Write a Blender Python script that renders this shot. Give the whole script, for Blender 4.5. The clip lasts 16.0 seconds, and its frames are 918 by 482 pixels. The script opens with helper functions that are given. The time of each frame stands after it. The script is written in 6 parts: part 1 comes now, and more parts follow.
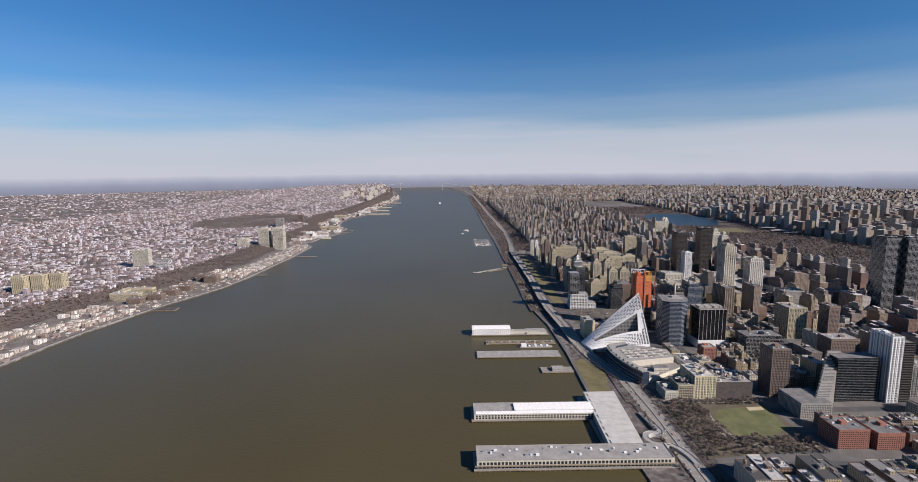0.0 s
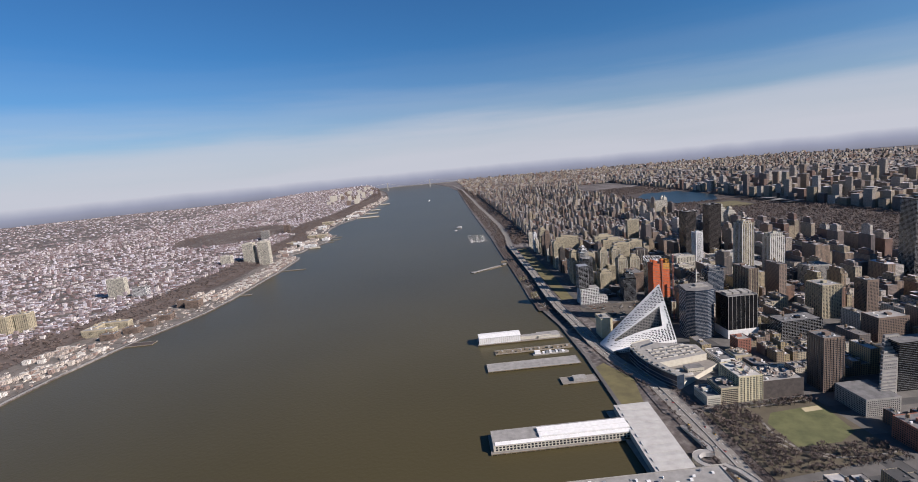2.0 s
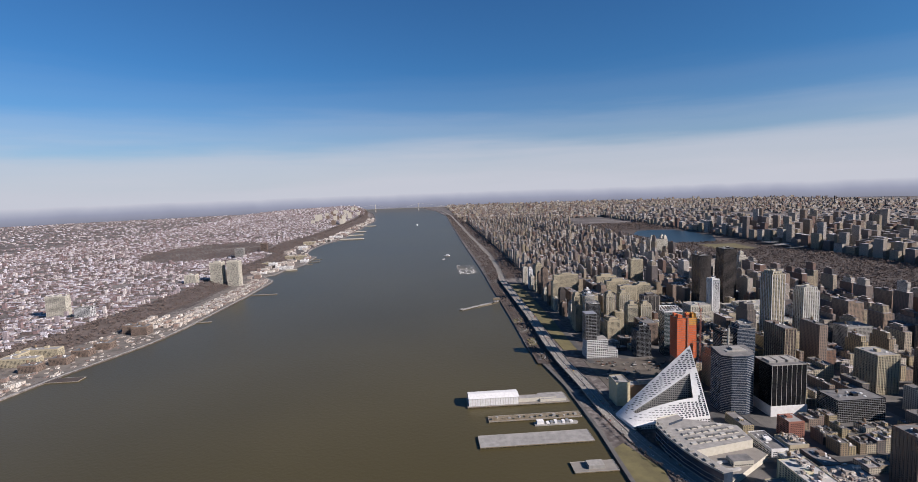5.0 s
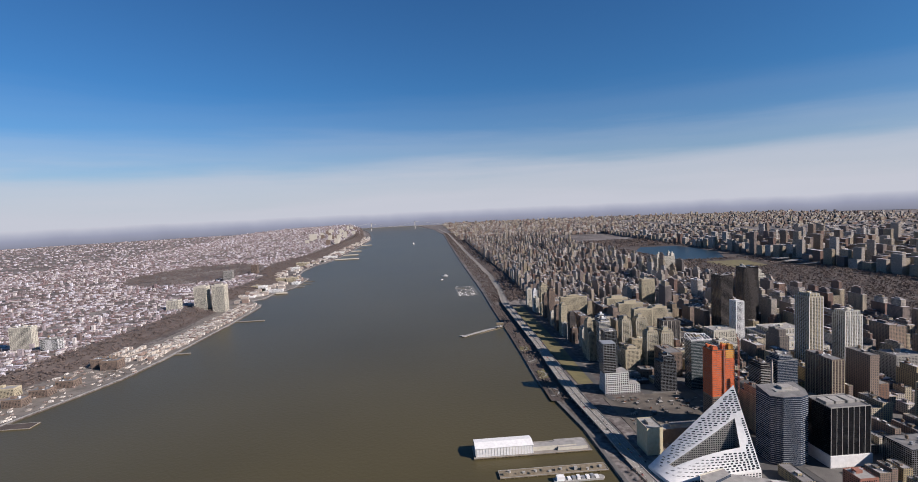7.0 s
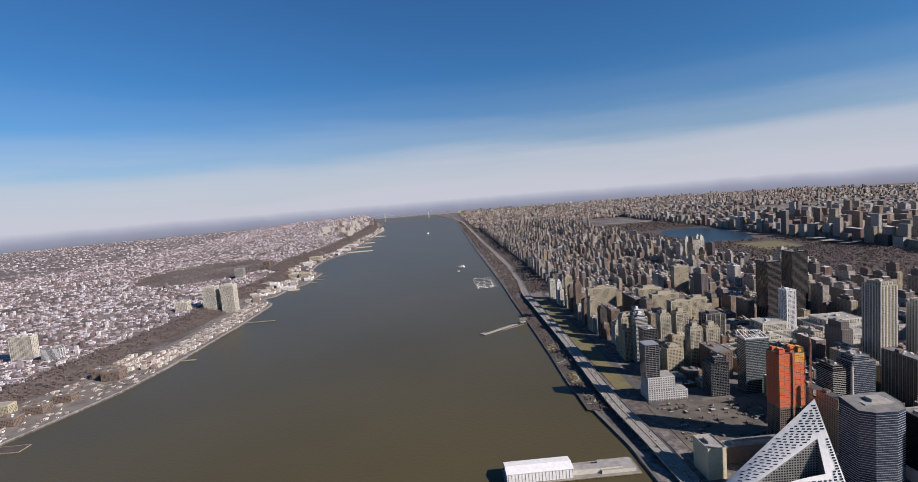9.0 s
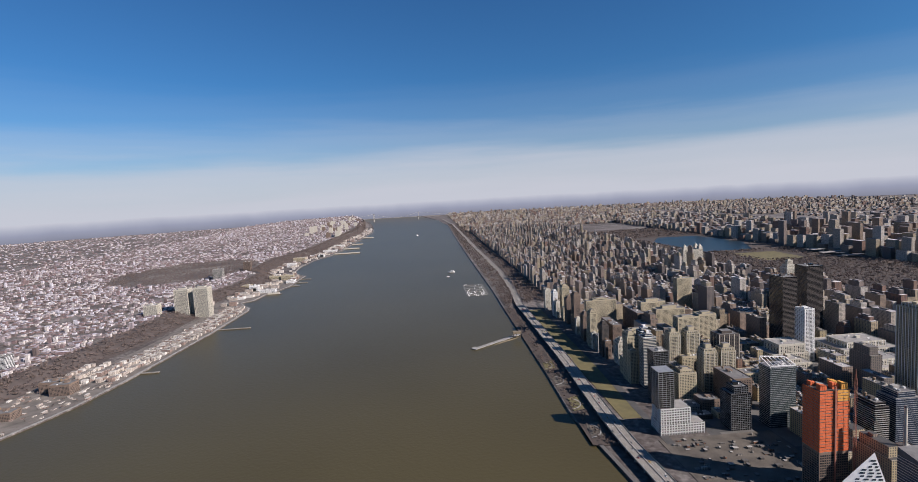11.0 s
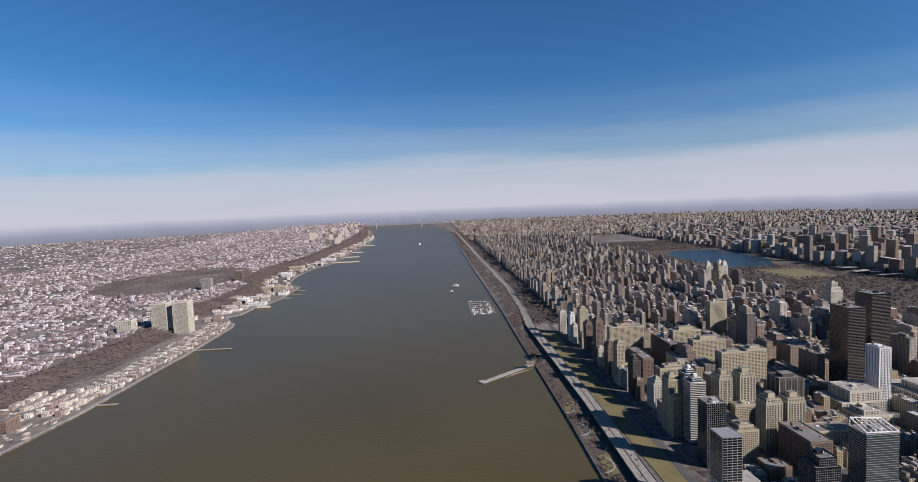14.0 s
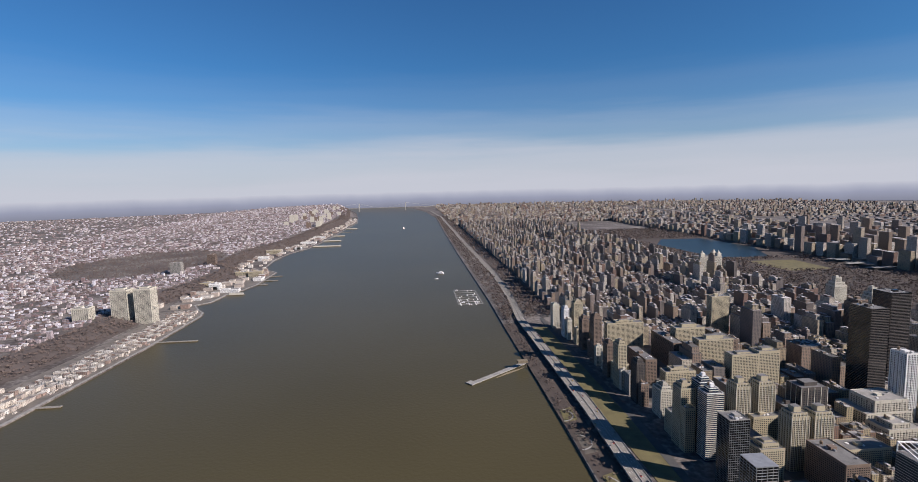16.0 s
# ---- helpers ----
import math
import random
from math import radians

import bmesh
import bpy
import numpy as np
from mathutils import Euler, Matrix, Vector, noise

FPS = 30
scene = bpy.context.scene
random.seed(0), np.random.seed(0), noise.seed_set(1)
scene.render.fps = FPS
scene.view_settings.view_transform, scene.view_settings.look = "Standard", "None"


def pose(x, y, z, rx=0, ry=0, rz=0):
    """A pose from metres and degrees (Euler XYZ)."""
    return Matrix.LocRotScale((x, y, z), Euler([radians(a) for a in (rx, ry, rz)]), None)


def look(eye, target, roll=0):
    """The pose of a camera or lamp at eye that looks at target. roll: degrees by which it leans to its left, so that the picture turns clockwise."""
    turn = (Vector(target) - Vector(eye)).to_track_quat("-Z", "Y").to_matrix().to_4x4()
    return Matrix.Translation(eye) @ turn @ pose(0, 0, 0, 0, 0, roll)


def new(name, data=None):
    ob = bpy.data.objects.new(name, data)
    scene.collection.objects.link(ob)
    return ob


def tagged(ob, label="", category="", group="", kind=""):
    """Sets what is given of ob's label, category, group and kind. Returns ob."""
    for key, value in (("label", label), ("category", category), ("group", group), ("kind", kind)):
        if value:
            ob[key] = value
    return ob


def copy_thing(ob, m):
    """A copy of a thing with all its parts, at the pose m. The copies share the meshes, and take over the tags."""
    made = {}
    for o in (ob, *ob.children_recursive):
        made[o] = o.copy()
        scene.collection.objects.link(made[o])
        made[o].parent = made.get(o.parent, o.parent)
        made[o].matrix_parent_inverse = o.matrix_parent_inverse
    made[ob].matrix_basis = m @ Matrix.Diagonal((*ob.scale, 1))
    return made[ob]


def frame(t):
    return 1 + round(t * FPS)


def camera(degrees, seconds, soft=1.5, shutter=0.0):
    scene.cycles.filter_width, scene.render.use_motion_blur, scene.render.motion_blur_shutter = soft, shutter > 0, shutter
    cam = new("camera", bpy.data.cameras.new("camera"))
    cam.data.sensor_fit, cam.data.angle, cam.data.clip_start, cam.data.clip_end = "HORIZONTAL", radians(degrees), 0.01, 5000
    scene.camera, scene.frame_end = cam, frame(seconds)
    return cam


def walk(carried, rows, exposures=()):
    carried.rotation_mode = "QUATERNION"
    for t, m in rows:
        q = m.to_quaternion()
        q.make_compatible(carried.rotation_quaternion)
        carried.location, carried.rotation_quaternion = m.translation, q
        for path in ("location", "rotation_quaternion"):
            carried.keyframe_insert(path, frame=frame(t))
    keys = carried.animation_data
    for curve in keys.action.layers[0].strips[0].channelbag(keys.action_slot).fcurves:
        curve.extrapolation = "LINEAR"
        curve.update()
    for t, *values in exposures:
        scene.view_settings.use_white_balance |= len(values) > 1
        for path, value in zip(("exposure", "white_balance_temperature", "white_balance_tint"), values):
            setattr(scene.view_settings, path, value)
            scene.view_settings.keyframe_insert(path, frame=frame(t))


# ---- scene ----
cam = camera(84.7, 16.0, soft=0.6)
PATH = [
    (0, (-194.375, -438.442, 166.534), (-194.349, -436.462, 166.254), -0.5),
    (0.5, (-195.112, -426.643, 166.855), (-195.113, -424.663, 166.571), -2.2),
    (1, (-195.912, -415.006, 167.064), (-195.923, -413.026, 166.785), -4.1),
    (1.5, (-196.592, -403.358, 166.993), (-196.594, -401.38, 166.698), -4.5),
    (2, (-197.477, -390.697, 167.13), (-197.422, -388.721, 166.827), -5.3),
    (2.5, (-198.246, -377.551, 167.157), (-198.138, -375.572, 166.89), -2.4),
    (3, (-198.717, -364.796, 167.089), (-198.599, -362.816, 166.836), -1.3),
    (3.5, (-199.038, -352.626, 167.044), (-198.927, -350.646, 166.781), 0.2),
    (4, (-199.303, -340.653, 167.042), (-199.196, -338.673, 166.782), -0.8),
    (6.5, (-201.347, -279.094, 166.185), (-201.225, -277.102, 166.054), -2.4),
    (7, (-201.316, -267.141, 166.233), (-201.182, -265.151, 166.095), -2.6),
    (7.5, (-201.315, -255.203, 166.652), (-201.191, -253.211, 166.516), -4.7),
    (8, (-201.341, -243.482, 167.083), (-201.218, -241.491, 166.942), -3.4),
    (8.5, (-201.683, -231.991, 167.508), (-201.604, -230.0, 167.334), -4.9),
    (9, (-202.112, -220.739, 167.893), (-202.038, -218.749, 167.709), -4.5),
    (9.5, (-202.23, -209.584, 168.039), (-202.137, -207.593, 167.867), -4.0),
    (12, (-201.531, -152.029, 169.546), (-201.4, -150.042, 169.363), -2.5),
    (12.5, (-201.51, -140.242, 169.828), (-201.369, -138.255, 169.649), -2.0),
    (13, (-201.308, -128.025, 170.342), (-201.141, -126.041, 170.152), -3.3),
    (13.5, (-201.092, -115.609, 170.96), (-200.944, -113.622, 170.781), -2.7),
    (14, (-201.058, -103.293, 171.57), (-200.952, -101.301, 171.42), -2.4),
    (14.5, (-201.274, -91.505, 171.686), (-201.171, -89.514, 171.524), -2.0),
    (15, (-201.614, -80.129, 171.62), (-201.474, -78.141, 171.454), -1.7),
    (15.5, (-202.082, -68.865, 171.649), (-201.904, -66.88, 171.479), -0.1),
    (16, (-202.522, -57.817, 171.816), (-202.354, -55.836, 171.6), -1.4),
]
walk(cam, [(t, look(e, a, r)) for t, e, a, r in PATH])

# ---- light ----
K = 0.4                      # the model is built at two fifths of true size
SUN_AZ, SUN_EL = radians(-30), radians(32)   # azimuth from +x, elevation
world = bpy.data.worlds.new("world")
scene.world = world
world.use_nodes = True
wn, wl = world.node_tree.nodes, world.node_tree.links
sky = wn.new("ShaderNodeTexSky")
sky.sky_type, sky.sun_disc = "NISHITA", False
sky.sun_elevation, sky.sun_rotation = SUN_EL, radians(90) - SUN_AZ
sky.altitude, sky.air_density, sky.dust_density, sky.ozone_density = 400, 1.0, 0.6, 2.5
tc = wn.new("ShaderNodeTexCoord")
sep = wn.new("ShaderNodeSeparateXYZ")
wl.new(tc.outputs["Generated"], sep.inputs[0])
# thin cirrus veil that thickens towards the horizon
stretch = wn.new("ShaderNodeMapping")
stretch.inputs["Scale"].default_value = (1.2, 1.2, 14)
wl.new(tc.outputs["Generated"], stretch.inputs[0])
cirrus = wn.new("ShaderNodeTexNoise")
cirrus.inputs["Scale"].default_value, cirrus.inputs["Detail"].default_value = 2.2, 6
wl.new(stretch.outputs[0], cirrus.inputs["Vector"])
wob = wn.new("ShaderNodeMath")
wob.operation = "MULTIPLY_ADD"
wob.inputs[1].default_value, wob.inputs[2].default_value = 0.07, -0.035
wl.new(cirrus.outputs["Fac"], wob.inputs[0])
lift = wn.new("ShaderNodeMath")
wl.new(sep.outputs["Z"], lift.inputs[0])
wl.new(wob.outputs[0], lift.inputs[1])
veil = wn.new("ShaderNodeValToRGB")
stops = ((0.0, 0.95), (0.05, 0.80), (0.105, 0.30), (0.155, 0.08), (0.23, 0.0))
while len(veil.color_ramp.elements) < len(stops):
    veil.color_ramp.elements.new(0.5)
for e, (at, v) in zip(veil.color_ramp.elements, stops):
    e.position, e.color = at, (v, v, v, 1)
veil.color_ramp.interpolation = "EASE"
wl.new(lift.outputs[0], veil.inputs[0])
hue = wn.new("ShaderNodeMix")
hue.data_type = "RGBA"
hue.inputs["B"].default_value = (6.3, 6.4, 7.3, 1)
wl.new(veil.outputs[0], hue.inputs["Factor"])
tint = wn.new("ShaderNodeMix")
tint.data_type, tint.blend_type = "RGBA", "MULTIPLY"
tint.inputs["Factor"].default_value = 1
tint.inputs["B"].default_value = (0.30, 0.66, 1.0, 1)
wl.new(sky.outputs[0], tint.inputs["A"])
wl.new(tint.outputs["Result"], hue.inputs["A"])
wl.new(hue.outputs["Result"], wn["Background"].inputs[0])
wn["Background"].inputs[1].default_value = 0.055

sun = new("sun", bpy.data.lights.new("sun", "SUN"))
sun.data.energy, sun.data.angle, sun.data.color = 5.0, radians(0.53), (1.0, 0.893, 0.85)
sun_from = Vector((math.cos(SUN_EL) * math.cos(SUN_AZ), math.cos(SUN_EL) * math.sin(SUN_AZ), math.sin(SUN_EL)))
sun.matrix_world = look(sun_from * 1500, (0, 0, 0))
scene.view_settings.exposure = 0.75


# ---- materials ----
def mat(name, rough=0.8, metal=0.0):
    m = bpy.data.materials.new(name)
    m.use_nodes = True
    b = m.node_tree.nodes["Principled BSDF"]
    b.inputs["Roughness"].default_value, b.inputs["Metallic"].default_value = rough, metal
    return m, m.node_tree.nodes, m.node_tree.links, b


def noise_tex(n, l, scale, detail=4, space="Object"):
    t = n.new("ShaderNodeTexCoord")
    x = n.new("ShaderNodeTexNoise")
    x.inputs["Scale"].default_value, x.inputs["Detail"].default_value = scale, detail
    l.new(t.outputs[space], x.inputs["Vector"])
    return x


def ramp(n, l, src, stops, constant=False):
    r = n.new("ShaderNodeValToRGB")
    if constant:
        r.color_ramp.interpolation = "CONSTANT"
    els = r.color_ramp.elements
    while len(els) < len(stops):
        els.new(0.5)
    for e, (p, c) in zip(els, sorted(stops, key=lambda s: s[0])):
        e.position, e.color = p, (*c, 1)
    l.new(src, r.inputs[0])
    return r.outputs[0]


def op(n, l, kind, a, b=None, c=None):
    m = n.new("ShaderNodeMath")
    m.operation = kind
    for i, v in enumerate((a, b, c)):
        if v is None:
            continue
        if isinstance(v, (int, float)):
            m.inputs[i].default_value = v
        else:
            l.new(v, m.inputs[i])
    return m.outputs[0]


def mix(n, l, f, a, b, kind="MIX"):
    m = n.new("ShaderNodeMix")
    m.data_type, m.blend_type = "RGBA", kind
    for k, v in (("Factor", f), ("A", a), ("B", b)):
        if isinstance(v, (int, float)):
            m.inputs[k].default_value = v
        elif isinstance(v, tuple):
            m.inputs[k].default_value = (*v, 1)
        else:
            l.new(v, m.inputs[k])
    return m.outputs["Result"]


def bump(n, l, b, src, strength, dist):
    u = n.new("ShaderNodeBump")
    u.inputs["Strength"].default_value, u.inputs["Distance"].default_value = strength, dist
    l.new(src, u.inputs["Height"])
    l.new(u.outputs[0], b.inputs["Normal"])


def surface(name, dark, light, scale=0.5, fine=6.0, rough=0.85, metal=0.0, bumped=0.2):
    """A weathered surface: broad stains and fine grain between two colours."""
    m, n, l, b = mat(name, rough, metal)
    big, small = noise_tex(n, l, scale), noise_tex(n, l, fine, 3)
    f = op(n, l, "MULTIPLY_ADD", big.outputs["Fac"], 0.65, op(n, l, "MULTIPLY", small.outputs["Fac"], 0.35))
    l.new(ramp(n, l, f, ((0.3, dark), (0.7, light))), b.inputs["Base Color"])
    if bumped:
        bump(n, l, b, small.outputs["Fac"], bumped, 0.05)
    return m


def facade(name, walls, roofs, bay=3.4, storey=3.3, wide=0.27, tall=0.33, glass=(0.02, 0.025, 0.03), island=False, window_mix=0.85):
    """Masonry with a window grid on upright faces and tar, gravel or silver coat on the roofs; hue drawn per building."""
    m, n, l, b = mat(name)
    if island:
        rnd = n.new("ShaderNodeNewGeometry").outputs["Random Per Island"]
    else:
        rnd = n.new("ShaderNodeObjectInfo").outputs["Random"]
    rnd2 = op(n, l, "FRACT", op(n, l, "MULTIPLY", rnd, 17.31))
    rnd3 = op(n, l, "FRACT", op(n, l, "MULTIPLY", rnd, 41.77))
    geo = n.new("ShaderNodeNewGeometry")
    nrm, pos = n.new("ShaderNodeSeparateXYZ"), n.new("ShaderNodeSeparateXYZ")
    t = n.new("ShaderNodeTexCoord")
    l.new(geo.outputs["True Normal"], nrm.inputs[0])
    l.new(t.outputs["Object"], pos.inputs[0])
    ax = op(n, l, "GREATER_THAN", op(n, l, "ABSOLUTE", nrm.outputs["X"]), 0.7)
    up = op(n, l, "GREATER_THAN", nrm.outputs["Z"], 0.5)
    u = op(n, l, "ADD", op(n, l, "MULTIPLY", pos.outputs["Y"], ax), op(n, l, "MULTIPLY", pos.outputs["X"], op(n, l, "SUBTRACT", 1, ax)))
    grow = op(n, l, "MULTIPLY_ADD", rnd3, 0.5, 0.8)
    fu = op(n, l, "FRACT", op(n, l, "DIVIDE", u, op(n, l, "MULTIPLY", grow, bay * K)))
    fz = op(n, l, "FRACT", op(n, l, "DIVIDE", pos.outputs["Z"], storey * K))
    win = op(n, l, "MULTIPLY", op(n, l, "COMPARE", fu, 0.5, wide), op(n, l, "COMPARE", fz, 0.55, tall))
    win = op(n, l, "MULTIPLY", win, op(n, l, "SUBTRACT", 1, up))
    k = len(walls)
    wall = ramp(n, l, rnd2, [(i / k, c) for i, c in enumerate(walls)], True)
    k = len(roofs)
    roof = ramp(n, l, rnd3, [(i / k, c) for i, c in enumerate(roofs)], True)
    grain = noise_tex(n, l, 0.6, 5)
    shade = ramp(n, l, grain.outputs["Fac"], ((0.25, (0.72, 0.71, 0.70)), (0.75, (1.12, 1.1, 1.08))))
    col = mix(n, l, up, wall, roof)
    col = mix(n, l, 1.0, col, shade, "MULTIPLY")
    col = mix(n, l, op(n, l, "MULTIPLY", win, window_mix), col, glass)
    l.new(col, b.inputs["Base Color"])
    l.new(op(n, l, "MULTIPLY_ADD", win, -0.55, 0.85), b.inputs["Roughness"])
    return m


WALLS = [(0.362, 0.306, 0.206), (0.267, 0.212, 0.144), (0.406, 0.36, 0.268), (0.192, 0.117, 0.083), (0.341, 0.285, 0.175), (0.235, 0.18, 0.144), (0.469, 0.433, 0.361), (0.149, 0.132, 0.123)]
ROOFS = [(0.162, 0.157, 0.153), (0.051, 0.051, 0.051), (0.255, 0.246, 0.242), (0.093, 0.089, 0.085), (0.128, 0.123, 0.119), (0.357, 0.348, 0.340)]
# far-bank walls and roofs; a bluish lilac haze tint is mixed into these colours
NJW = [(0.56, 0.52, 0.505), (0.275, 0.225, 0.225), (0.589, 0.569, 0.625), (0.315, 0.271, 0.284), (0.223, 0.159, 0.16), (0.139, 0.106, 0.101)]
NJR = [(0.093, 0.083, 0.087), (0.139, 0.12, 0.12), (0.277, 0.267, 0.298), (0.144, 0.133, 0.153), (0.493, 0.483, 0.535), (0.216, 0.189, 0.205), (0.103, 0.098, 0.112), (0.47, 0.465, 0.50)]
M_city = facade("city_masonry", WALLS, ROOFS)
UPW = [(0.37, 0.32, 0.245), (0.25, 0.19, 0.145), (0.39, 0.35, 0.30), (0.19, 0.12, 0.095), (0.33, 0.28, 0.20), (0.22, 0.18, 0.16), (0.46, 0.43, 0.39), (0.14, 0.12, 0.115)]
UPR = [(0.20, 0.19, 0.195), (0.09, 0.085, 0.088), (0.34, 0.325, 0.335), (0.14, 0.13, 0.132), (0.24, 0.225, 0.228), (0.46, 0.45, 0.46)]
M_cityfar = facade("city_masonry_far", UPW, UPR, island=True)
M_njfar = facade("suburb_siding_hazed", NJW, NJR, island=True, bay=3.6, storey=3.0, wide=0.2, tall=0.22)
M_tan = surface("tan_brick", (0.28, 0.24, 0.16), (0.39, 0.345, 0.245))
M_lime = surface("limestone", (0.36, 0.335, 0.275), (0.47, 0.445, 0.375))
M_brown = surface("brown_brick", (0.11, 0.08, 0.062), (0.18, 0.13, 0.10))
M_red = surface("red_brick", (0.19, 0.075, 0.05), (0.28, 0.12, 0.085))
M_grey = surface("grey_concrete", (0.19, 0.185, 0.17), (0.30, 0.285, 0.26))
M_white = surface("white_panel", (0.52, 0.515, 0.50), (0.68, 0.675, 0.66))
M_roof = surface("tar_roof", (0.07, 0.068, 0.066), (0.18, 0.175, 0.17), scale=0.25)
M_roofpale = surface("gravel_roof", (0.16, 0.153, 0.143), (0.30, 0.288, 0.268), scale=0.25)
M_asphalt = surface("asphalt", (0.035, 0.035, 0.036), (0.075, 0.073, 0.07), scale=0.15)
M_concrete = surface("concrete_deck", (0.14, 0.128, 0.112), (0.23, 0.212, 0.186), scale=0.2)
M_paving = surface("paving", (0.055, 0.052, 0.05), (0.13, 0.122, 0.112), scale=0.1)
M_grass = surface("winter_grass", (0.07, 0.06, 0.027), (0.145, 0.124, 0.052), scale=0.12)
M_field = surface("sports_turf", (0.05, 0.058, 0.02), (0.125, 0.125, 0.05), scale=0.16)
M_soil = surface("leaf_litter", (0.038, 0.029, 0.024), (0.075, 0.057, 0.046), scale=0.1)
M_twig = surface("bare_twigs", (0.075, 0.056, 0.048), (0.15, 0.115, 0.10), bumped=0)
M_membrane = surface("pale_membrane", (0.29, 0.28, 0.262), (0.42, 0.41, 0.385), scale=0.2)
M_bark = surface("bark", (0.06, 0.05, 0.04), (0.12, 0.10, 0.08))
M_timber = surface("pier_timber", (0.10, 0.08, 0.055), (0.22, 0.18, 0.12))
M_orange = surface("orange_netting", (0.40, 0.075, 0.022), (0.60, 0.14, 0.045), scale=0.8)
M_amber = surface("amber_tarpaulin", (0.42, 0.19, 0.03), (0.60, 0.30, 0.06), scale=0.8)
M_steel = surface("galvanised_steel", (0.30, 0.30, 0.30), (0.45, 0.45, 0.45), rough=0.5, metal=0.6)
M_tank = surface("cedar_tank", (0.12, 0.08, 0.05), (0.22, 0.16, 0.10))
M_cliff = surface("wooded_cliff", (0.042, 0.033, 0.03), (0.095, 0.076, 0.068), scale=0.06)
M_dirt = surface("railyard_dirt", (0.035, 0.03, 0.025), (0.13, 0.112, 0.09), scale=0.09)
M_sitebox = facade("site_boxes", [(0.12, 0.11, 0.10), (0.28, 0.26, 0.23), (0.07, 0.065, 0.06), (0.20, 0.10, 0.06)], [(0.12, 0.115, 0.11), (0.30, 0.29, 0.27), (0.08, 0.075, 0.07)], island=True)
M_parksoil = surface("park_soil", (0.05, 0.041, 0.028), (0.105, 0.088, 0.055), scale=0.1)
M_lot = surface("sandy_lot", (0.07, 0.061, 0.052), (0.19, 0.17, 0.148), scale=0.09)
M_sand = surface("infield_sand", (0.30, 0.25, 0.15), (0.42, 0.36, 0.23), scale=0.15)
M_cream = surface("cream_brick", (0.40, 0.35, 0.22), (0.52, 0.47, 0.32))
M_soot = surface("sooty_brick", (0.035, 0.03, 0.027), (0.075, 0.062, 0.055))
ROWW = [(0.54, 0.49, 0.43), (0.60, 0.57, 0.53), (0.40, 0.35, 0.31), (0.27, 0.20, 0.17)]
ROWR = [(0.30, 0.275, 0.24), (0.17, 0.155, 0.145), (0.45, 0.43, 0.39), (0.22, 0.20, 0.18)]
M_rowhouse = facade("row_house_siding", ROWW, ROWR, island=True, bay=3.6, storey=3.0, wide=0.22, tall=0.26)
M_slate = surface("slate_mullion", (0.10, 0.105, 0.11), (0.17, 0.175, 0.18), rough=0.5)
M_line = surface("road_paint", (0.6, 0.6, 0.58), (0.75, 0.75, 0.72))


def glass_mat(name, col, rough=0.12):
    m, n, l, b = mat(name, rough)
    x = noise_tex(n, l, 0.35, 3)
    l.new(ramp(n, l, x.outputs["Fac"], ((0.3, tuple(c * 0.6 for c in col)), (0.7, col))), b.inputs["Base Color"])
    b.inputs["IOR"].default_value = 1.6
    return m


M_glass = glass_mat("window_glass", (0.03, 0.035, 0.04))
M_bluegl = glass_mat("blue_curtain_wall", (0.035, 0.05, 0.075))
M_lake = glass_mat("lake_water", (0.02, 0.034, 0.042), 0.32)
for node in M_lake.node_tree.nodes:
    if node.type == "BSDF_PRINCIPLED":
        node.inputs["IOR"].default_value = 1.25
M_tealgl = glass_mat("grey_green_curtain_wall", (0.05, 0.066, 0.07))
M_blackgl = glass_mat("black_curtain_wall", (0.012, 0.013, 0.015))


def water_mat():
    m, n, l, b = mat("river_water", 0.3)
    big, rip = noise_tex(n, l, 0.004, 4), noise_tex(n, l, 0.35, 4)
    l.new(ramp(n, l, big.outputs["Fac"], ((0.3, (0.053, 0.044, 0.020)), (0.7, (0.067, 0.056, 0.027)))), b.inputs["Base Color"])
    b.inputs["IOR"].default_value, b.inputs["Specular IOR Level"].default_value = 1.33, 0.25
    bump(n, l, b, rip.outputs["Fac"], 0.5, 0.25)
    return m


M_water = water_mat()


def town_ground():
    m, n, l, b = mat("town_ground", 0.95)
    a, c = noise_tex(n, l, 0.012, 6), noise_tex(n, l, 0.25, 4)
    f = op(n, l, "MULTIPLY_ADD", a.outputs["Fac"], 0.5, op(n, l, "MULTIPLY", c.outputs["Fac"], 0.5))
    l.new(ramp(n, l, f, ((0.38, (0.042, 0.032, 0.029)), (0.5, (0.085, 0.073, 0.067)), (0.62, (0.18, 0.163, 0.15)))), b.inputs["Base Color"])
    return m


M_town = town_ground()


